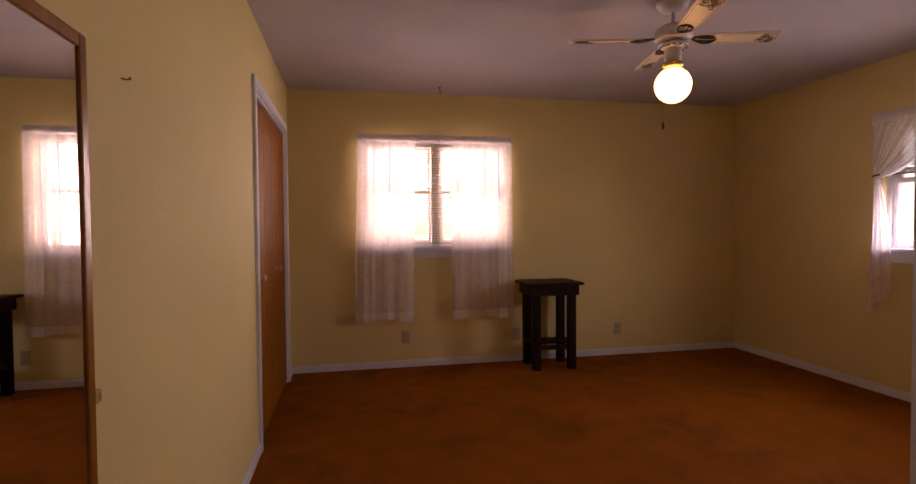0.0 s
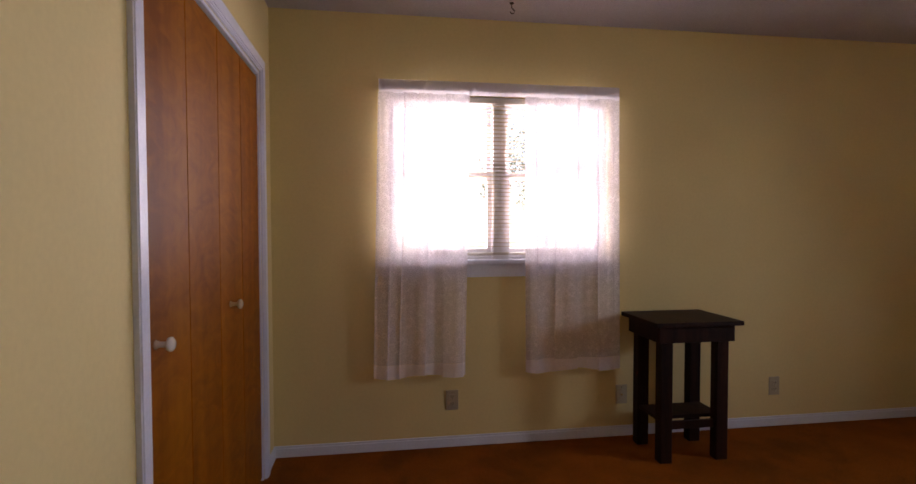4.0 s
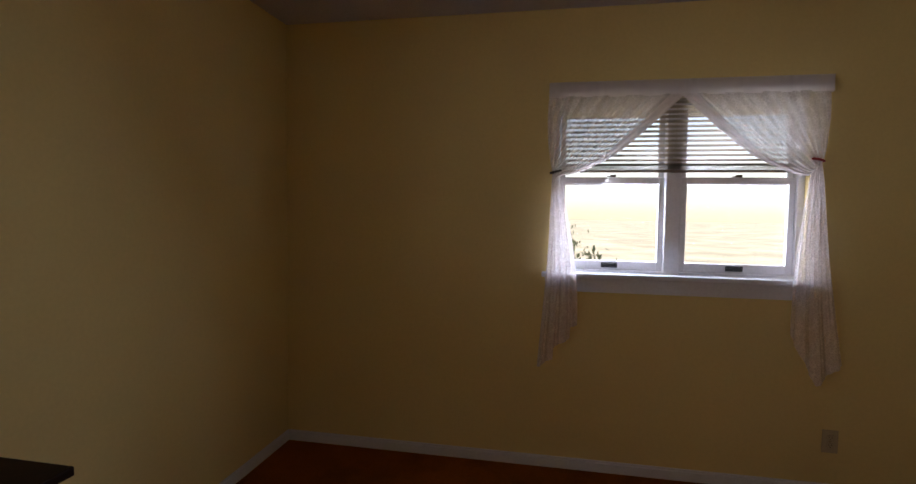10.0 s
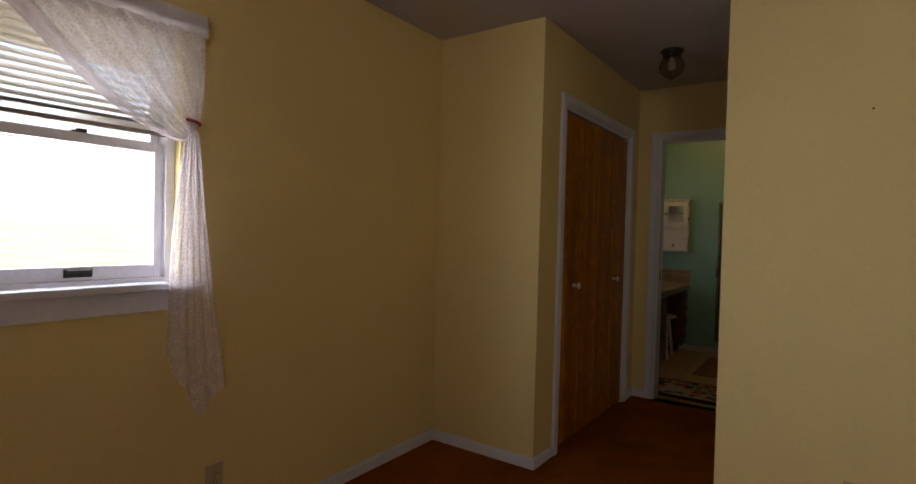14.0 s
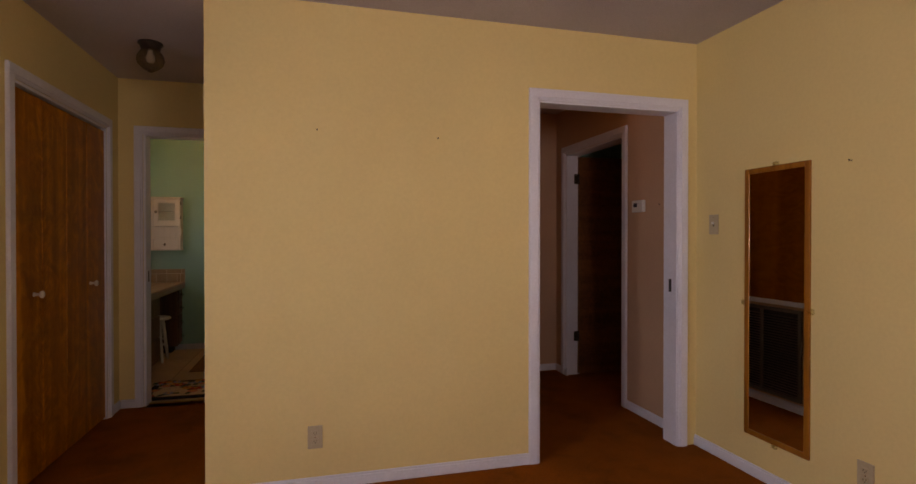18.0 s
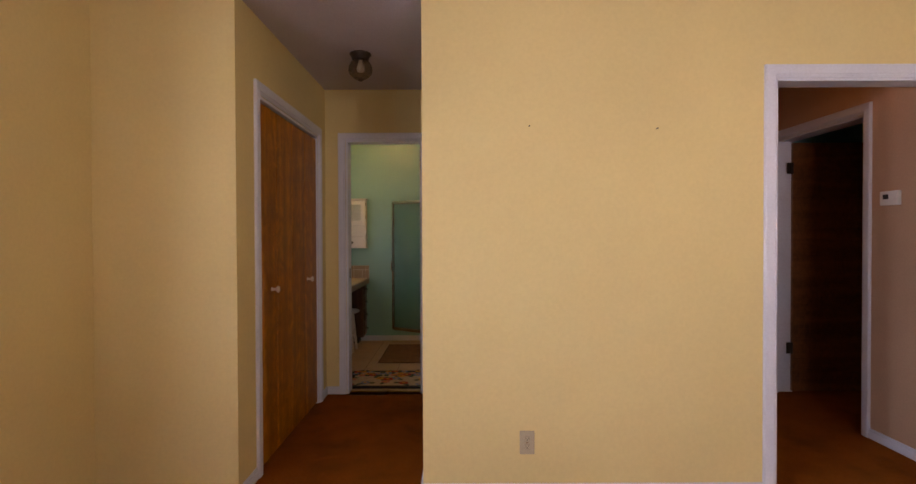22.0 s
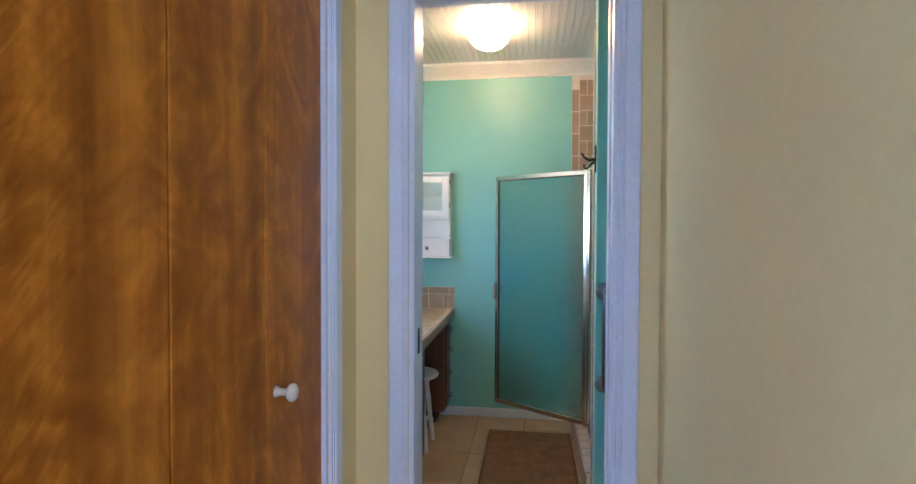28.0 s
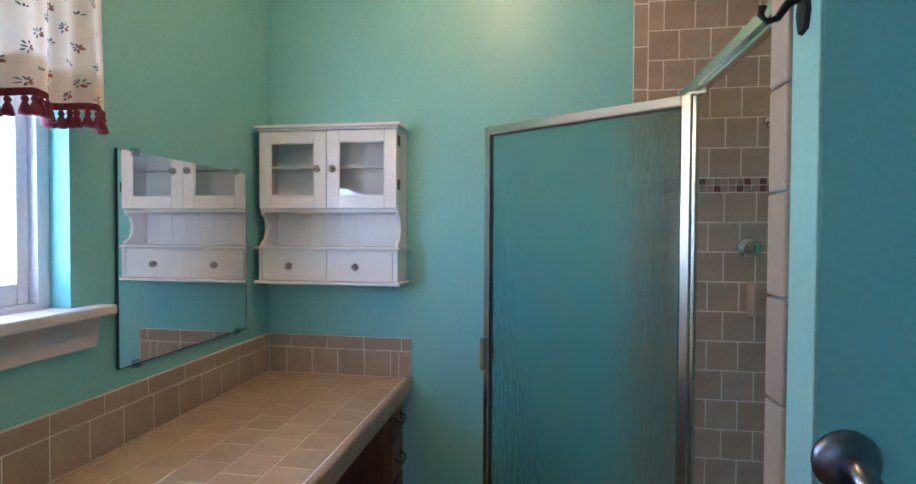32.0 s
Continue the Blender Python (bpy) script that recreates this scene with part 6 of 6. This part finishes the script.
    ROSE = mat("printed_rose", (0.36, 0.09, 0.07), 0.9, var=0.4, scale=40)
    tagged(part("printed_leaves", sprigs(leaves), GREY, cloth, "grey-green printed leaf sprigs"), kind="stuff")
    tagged(part("printed_flowers", sprigs(blooms), ROSE, cloth, "small dull red printed flowers"), kind="stuff")
    RED = mat("dark_red_trim", (0.13, 0.006, 0.014), 0.8, var=0.15, scale=60)
    part("braid", sheet(lambda u, v: (f(u, 1.0)[0], f(u, 1.0)[1] - 0.003, f(u, 1.0)[2] + 0.008 - 0.016 * v), 150, 3, RED), RED, e, "dark red braid")
    tm = mesh_of("tassel", lathe([(0, 0), (0.005, -0.002), (0.0075, -0.008), (0.0045, -0.014), (0.008, -0.020), (0.012, -0.036), (0.010, -0.040), (0, -0.041)], 9), RED)
    n = 56
    for k in range(n):
        p = f((k + 0.5) / n, 1.0)
        s = new("tassel", tm)
        s.parent = e
        s.matrix_basis = pose(p[0], p[1] - 0.003, p[2] - 0.007)
    part("rod", tube([(-0.06, -0.045, 2.045), (w / 2, -0.045, 2.045), (w + 0.03, -0.045, 2.045)], 0.008, 10), mat("pale_wood_rod", (0.5, 0.36, 0.2), 0.5), e, "pale wooden rod")
    for x in (-0.04, w + 0.015):
        part("bracket", block(x - 0.006, x + 0.006, -0.045, 0.0, 2.037, 2.053, 0.002, 1), BRASS, e)


valance()
CZ = 0.760


def counter():
    x0 = 3.658
    e = thing("tiled_countertop", pose(0, 0, 0), "tan tiled vanity countertop with pale grout", "countertop")
    part("bed", block(x0 + 0.012, BATH_E, BATH_S, BATH_N, CZ - 0.05, CZ - 0.0015), GROUT, e)
    part("front_nosing", merge(block(x0, x0 + 0.026, BATH_S, BATH_N, CZ - 0.052, CZ + 0.002, 0.011, 3), block(x0 + 0.006, x0 + 0.022, BATH_S, BATH_N, CZ - 0.066, CZ - 0.050, 0.003, 1)), NOSE, e, "rounded tan ceramic nosing")
    p = 0.1065
    tm = mesh_of("tile", block(-p / 2 + 0.0016, p / 2 - 0.0016, -p / 2 + 0.0016, p / 2 - 0.0016, -0.009, 0.0, 0.0012, 1), TOPTILE)
    cols = 5
    xs = x0 + 0.028
    for c in range(cols):
        off = 0.0 if c % 2 else p / 2
        n = int((BATH_N - BATH_S) / p) + 1
        for k in range(n):
            y = BATH_S + 0.012 + p / 2 + k * p - off
            if y - p / 2 < BATH_S or y + p / 2 > BATH_N + 0.004:
                continue
            s = new("tile", tm)
            s.parent = e
            s.matrix_basis = pose(xs + p / 2 + c * p, y, CZ)
    xr = xs + cols * p
    last = BATH_E - 0.012 - xr
    lm = mesh_of("cut_tile", block(0.0012, last - 0.0012, -p / 2 + 0.0012, p / 2 - 0.0012, -0.009, 0.0, 0.0018, 1), TOPTILE)
    for k in range(19):
        y = BATH_S + 0.012 + p / 2 + k * p
        s = new("cut_tile", lm)
        s.parent = e
        s.matrix_basis = pose(xr, y, CZ)
    hm = mesh_of("cut_tile", block(-p / 2 + 0.0012, p / 2 - 0.0012, 0.0012, p / 2 - 0.0012, -0.009, 0.0, 0.0018, 1), TOPTILE)
    for c in (0, 2, 4):
        s = new("cut_tile", hm)
        s.parent = e
        s.matrix_basis = pose(xs + p / 2 + c * p, BATH_S + 0.012, CZ)
    b = thing("tile_backsplash", pose(0, 0, 0), "two-row tan tile backsplash along the counter", "backsplash")
    part("grout_strip", merge(block(BATH_E - 0.0105, BATH_E, BATH_S, BATH_N, CZ, CZ + 0.1505), block(x0 + 0.002, BATH_E - 0.0105, BATH_S, BATH_S + 0.0105, CZ, CZ + 0.1505)), GROUT, b)
    h1, h2 = 0.101, 0.050
    def face_tile(w, h, along):
        if along == "y":
            return block(-0.012, 0.0, 0.0012, w - 0.0012, 0.0012, h - 0.0012, 0.002, 1)
        return block(0.0012, w - 0.0012, 0.0, 0.012, 0.0012, h - 0.0012, 0.002, 1)
    big, cap = mesh_of("tile", face_tile(p, h1, "y"), TILE), mesh_of("cap_tile", face_tile(0.150, h2, "y"), TILE)
    y = BATH_S + 0.012
    while y + p < BATH_N:
        s = new("tile", big)
        s.parent = b
        s.matrix_basis = pose(BATH_E, y, CZ)
        y += p
    y = BATH_S + 0.07
    while y + 0.15 < BATH_N:
        s = new("cap_tile", cap)
        s.parent = b
        s.matrix_basis = pose(BATH_E, y, CZ + h1)
        y += 0.15
    part("cap_tile", block(BATH_E - 0.012, BATH_E, BATH_S + 0.0125, BATH_S + 0.069, CZ + h1 + 0.001, CZ + h1 + h2 - 0.001, 0.002, 1), TILE, b)
    big2, cap2 = mesh_of("tile", face_tile(p, h1, "x"), TILE), mesh_of("cap_tile", face_tile(0.150, h2, "x"), TILE)
    x = BATH_E - 0.012 - 0.072
    part("tile", block(x + 0.001, BATH_E - 0.0125, BATH_S, BATH_S + 0.012, CZ + 0.001, CZ + h1 - 0.001, 0.002, 1), TILE, b)
    for k in range(4):
        x -= p
        s = new("tile", big2)
        s.parent = b
        s.matrix_basis = pose(x, BATH_S, CZ)
    for a, w2 in ((x - 0.032, 0.032), (x0 + 0.002, x - 0.032 - x0 - 0.002)):
        part("tile", block(a + 0.001, a + w2 - 0.001, BATH_S, BATH_S + 0.012, CZ + 0.001, CZ + h1 - 0.001, 0.002, 1), TILE, b)
    x = BATH_E - 0.012 - 0.09
    part("cap_tile", block(x + 0.001, BATH_E - 0.0125, BATH_S, BATH_S + 0.012, CZ + h1 + 0.001, CZ + h1 + h2 - 0.001, 0.002, 1), TILE, b)
    while x - 0.15 > x0:
        x -= 0.15
        s = new("cap_tile", cap2)
        s.parent = b
        s.matrix_basis = pose(x, BATH_S, CZ + h1)
    part("cap_tile", block(x0 + 0.002, x - 0.001, BATH_S, BATH_S + 0.012, CZ + h1 + 0.001, CZ + h1 + h2 - 0.001, 0.002, 1), TILE, b)


counter()


def drawer_unit(y0, y1, drawers, label):
    xf = 3.705
    e = thing("vanity_cabinet", pose(0, 0, 0), label, "cabinet", "vanity cabinets")
    part("body", block(xf, BATH_E - 0.02, y0, y1, 0.07, CZ - 0.0665, 0.002, 1), VANITY, e)
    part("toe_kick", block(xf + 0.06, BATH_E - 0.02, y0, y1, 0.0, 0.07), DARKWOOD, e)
    for za, zb in drawers:
        d = part("drawer_front", block(xf - 0.018, xf - 0.0005, y0 + 0.012, y1 - 0.012, za, zb, 0.004, 2), VANITY, e)
        zc, yc = (za + zb) / 2, (y0 + y1) / 2
        h = tube([(xf - 0.019, yc - 0.038, zc), (xf - 0.036, yc - 0.036, zc - 0.004), (xf - 0.040, yc - 0.018, zc - 0.016), (xf - 0.040, yc + 0.018, zc - 0.016), (xf - 0.036, yc + 0.036, zc - 0.004), (xf - 0.019, yc + 0.038, zc)], 0.0032, 8)
        for s in (-1, 1):
            merge(h, lathe([(0, 0), (0.010, 0), (0.008, -0.004), (0, -0.006)], 12, "x"), pose(xf - 0.018, yc + s * 0.038, zc))
        part("bail_pull", h, BRONZE, d, "dark antique brass bail pull")
    return e


drawer_unit(BATH_S + 0.005, -8.075, ((0.10, 0.25), (0.26, 0.41), (0.42, 0.56), (0.57, 0.70)), "brown wooden vanity drawers beside the wall")
drawer_unit(-7.335, -6.195, ((0.10, 0.30), (0.31, 0.51), (0.52, 0.70)), "brown wooden vanity drawers by the doorway")
solid("vanity_back_panel", block(4.19, BATH_E - 0.001, -8.074, -7.336, 0.0, CZ - 0.0505), VANITY, "brown wooden back panel of the knee space", "panel")


def stool():
    e = thing("stool", pose(3.832, -7.672, 0), "white painted round wooden stool under the counter", "stool")
    ST = mat("worn_white_stool_paint", (0.72, 0.66, 0.58), 0.45, var=0.08, scale=12)
    part("seat", lathe([(0, 0.425), (0.145, 0.425), (0.157, 0.432), (0.158, 0.443), (0.148, 0.450), (0.0, 0.450)], 36), ST, e)
    for k in range(4):
        a = radians(45 + 90 * k)
        leg = lathe([(0.011, 0.0), (0.013, 0.05), (0.016, 0.12), (0.0195, 0.135), (0.0145, 0.150), (0.017, 0.26), (0.020, 0.285), (0.015, 0.30), (0.018, 0.38), (0.014, 0.427)], 14)
        part("leg", leg, ST, e, m=Matrix.Translation((0.148 * math.cos(a), 0.148 * math.sin(a), 0)) @ Matrix.Rotation(a, 4, "Z") @ Matrix.Rotation(radians(-7.5), 4, "Y"))
    for k in range(4):
        a, b2 = radians(45 + 90 * k), radians(135 + 90 * k)
        z = 0.17 if k % 2 else 0.215
        r = 0.148 - z * math.tan(radians(7.5))
        part("stretcher", tube([(r * math.cos(a), r * math.sin(a), z), (r * 0.5 * (math.cos(a) + math.cos(b2)), r * 0.5 * (math.sin(a) + math.sin(b2)), z), (r * math.cos(b2), r * math.sin(b2), z)], [0.007, 0.010, 0.007], 8), ST, e)


stool()


def bath_rugs():
    m = mat("cream_rug_wool", (0.52, 0.43, 0.30), 0.95, var=0.12, scale=30, fine=0.25, fscale=160, bump=1.0, bscale=260)
    NAVY = mat("navy_rug_border", (0.012, 0.012, 0.022), 0.95, var=0.2, scale=40, bump=0.8, bscale=300)
    def pile(x0, x1, y0, y1, h, seed):
        bm = block(x0, x1, y0, y1, 0.0, h, 0.004, 2)
        for vv in bm.verts:
            if vv.co.z > h * 0.5:
                vv.co.z += 0.0015 * noise.noise(vv.co * 40 + Vector((seed, 0, 0)))
        return bm
    e = thing("floral_rug", pose(0, 0, 0), "small floral hooked rug with a navy border at the doorway", "rug")
    x0, x1, y0, y1 = 2.852, 3.558, -6.742, -6.200
    bw = 0.05
    part("field", pile(x0 + bw, x1 - bw, y0 + bw, y1 - bw, 0.014, 1), m, e)
    for bb in ((x0, x1, y0, y0 + bw), (x0, x1, y1 - bw, y1), (x0, x0 + bw, y0 + bw, y1 - bw), (x1 - bw, x1, y0 + bw, y1 - bw)):
        part("border", pile(*bb, 0.015, 2), NAVY, e)
    wool = {n: mat(n + "_rug_wool", c, 0.95, var=0.25, scale=60, fine=0.3, fscale=200, bump=1.0, bscale=300) for n, c in (("red", (0.42, 0.045, 0.035)), ("gold", (0.62, 0.34, 0.06)), ("rose", (0.55, 0.22, 0.17)), ("blue", (0.20, 0.26, 0.42)), ("leaf", (0.045, 0.075, 0.06)))}
    def lobed(radius, lobes, depth):
        bm = bmesh.new()
        ring = []
        for k in range(lobes * 6):
            a = 2 * math.pi * k / (lobes * 6)
            q = radius * (1 - depth + depth * abs(math.cos(a * lobes / 2)))
            ring.append((q * math.cos(a), q * math.sin(a)))
        lo, hi = [bm.verts.new((x, y, 0.0)) for x, y in ring], [bm.verts.new((x * 0.93, y * 0.93, 0.003)) for x, y in ring]
        bm.faces.new(hi)
        for k in range(len(ring)):
            bm.faces.new((lo[k - 1], lo[k], hi[k], hi[k - 1]))
        return bm
    petals = {n: mesh_of("flower", lobed(1.0, 5, 0.28), wool[n]) for n in ("red", "gold", "rose", "blue")}
    hearts = {n: mesh_of("flower_centre", lobed(0.30, 5, 0.1), wool[n]) for n in ("gold", "red")}
    frond = mesh_of("leaf", lobed(1.0, 2, 0.62), wool["leaf"])
    bloom = [(0.20, 0.15, 0.050, "red"), (0.255, 0.115, 0.042, "gold"), (0.155, 0.105, 0.040, "rose"), (0.31, 0.155, 0.040, "rose"), (0.245, 0.195, 0.040, "gold"), (0.10, 0.15, 0.044, "blue"), (0.375, 0.11, 0.046, "blue"),
             (0.50, 0.15, 0.048, "red"), (0.55, 0.12, 0.040, "gold"), (0.455, 0.125, 0.040, "blue"), (0.60, 0.17, 0.040, "rose"),
             (0.045, 0.045, 0.040, "red"), (0.105, 0.040, 0.034, "gold"), (0.065, 0.105, 0.034, "blue"), (0.23, 0.042, 0.034, "blue"), (0.315, 0.038, 0.036, "red"), (0.375, 0.044, 0.030, "gold"), (0.545, 0.042, 0.034, "blue"), (0.655, 0.046, 0.040, "red"), (0.61, 0.045, 0.030, "gold"), (0.665, 0.11, 0.034, "blue"),
             (0.05, 0.30, 0.040, "gold"), (0.35, 0.30, 0.052, "red"), (0.28, 0.27, 0.042, "blue"), (0.42, 0.265, 0.042, "gold"), (0.66, 0.30, 0.040, "rose"), (0.36, 0.38, 0.044, "rose"), (0.20, 0.42, 0.046, "red"), (0.53, 0.41, 0.046, "blue"), (0.06, 0.46, 0.040, "blue"), (0.65, 0.47, 0.040, "red")]
    for k, (u, v, q, n) in enumerate(bloom):
        fl = new("flower", petals[n])
        fl.parent = e
        fl.matrix_basis = pose(x0 + u, y0 + v, 0.0150, 0, 0, 37 * k) @ Matrix.Diagonal((q, q, 1, 1))
        c = new("flower_centre", hearts["red" if n == "gold" else "gold"])
        c.parent = fl
        c.matrix_basis = pose(0, 0, 0.0026)
        for d in (0, 130):
            lf = new("leaf", frond)
            lf.parent = e
            a = radians(53 * k + d)
            lf.matrix_basis = pose(x0 + u + 1.15 * q * math.cos(a), y0 + v + 1.15 * q * math.sin(a), 0.0146, 0, 0, math.degrees(a)) @ Matrix.Diagonal((q * 0.75, q * 0.75, 1, 1))
    rng = random.Random(4)
    vs, fs = [], []
    for k in range(160):
        x = x0 + (x1 - x0) * (k + rng.random()) / 160
        yy = y0 - rng.uniform(0.006, 0.016)
        i = len(vs)
        vs += [(x, y0 + 0.004, 0.008), (x + 0.005, y0 + 0.004, 0.008), (x + 0.0035, yy, 0.003), (x + 0.001, yy, 0.003)]
        fs.append((i, i + 1, i + 2, i + 3))
    me = bpy.data.meshes.new("fringe")
    me.from_pydata(vs, [], fs)
    me.materials.append(NAVY)
    ob = new("fringe", me)
    ob.parent = e
    tagged(ob, "short navy fringe", kind="stuff")
    BR = mat("brown_bath_mat", (0.20, 0.105, 0.05), 0.95, var=0.22, scale=14, fine=0.3, fscale=120, bump=1.0, bscale=240)
    g = thing("bath_mat", pose(0, 0, 0), "brown bath mat by the shower curb", "bath mat")
    part("mat_body", pile(2.882, 3.372, -7.960, -7.105, 0.012, 3), BR, g)
    BR2 = mat("brown_mat_border", (0.15, 0.08, 0.04), 0.95, var=0.2, scale=30, bump=1.0, bscale=260)
    for bb in ((2.867, 3.387, -7.975, -7.9605), (2.867, 3.387, -7.1045, -7.090), (2.867, 2.8815, -7.960, -7.105), (3.3725, 3.387, -7.960, -7.105)):
        part("bound_edge", pile(*bb, 0.009, 4), BR2, g)


bath_rugs()


# ---- small structure pieces ----
def floor_tiles():
    e = thing("floor_bath_tiles", pose(0, 0, 0), "beige square ceramic floor tiles with grout", "floor tiles", kind="structure")
    w, d = 0.316, 0.395
    tm = mesh_of("tile", block(0.0025, w - 0.0025, 0.0025, d - 0.0025, -0.009, 0.0, 0.003, 1), FLOORTILE)
    for c in range(-5, 3):
        x = 3.478 + c * w
        off = 0.0 if c % 2 else -0.02
        for k in range(-4, 4):
            y = -7.205 + k * d + off
            if y + d < BATH_S or y > BATH_N or x > BATH_E or x + w < BATH_W:
                continue
            s = new("tile", tm)
            s.parent = e
            s.matrix_basis = pose(x, y, 0.0)
    part("threshold_strip", block(BATH_DOOR[0] + 0.017, BATH_DOOR[1] - 0.017, -6.145, -6.115, 0.0, 0.006, 0.002, 1), BRASS, e, "thin metal threshold strip")


floor_tiles()
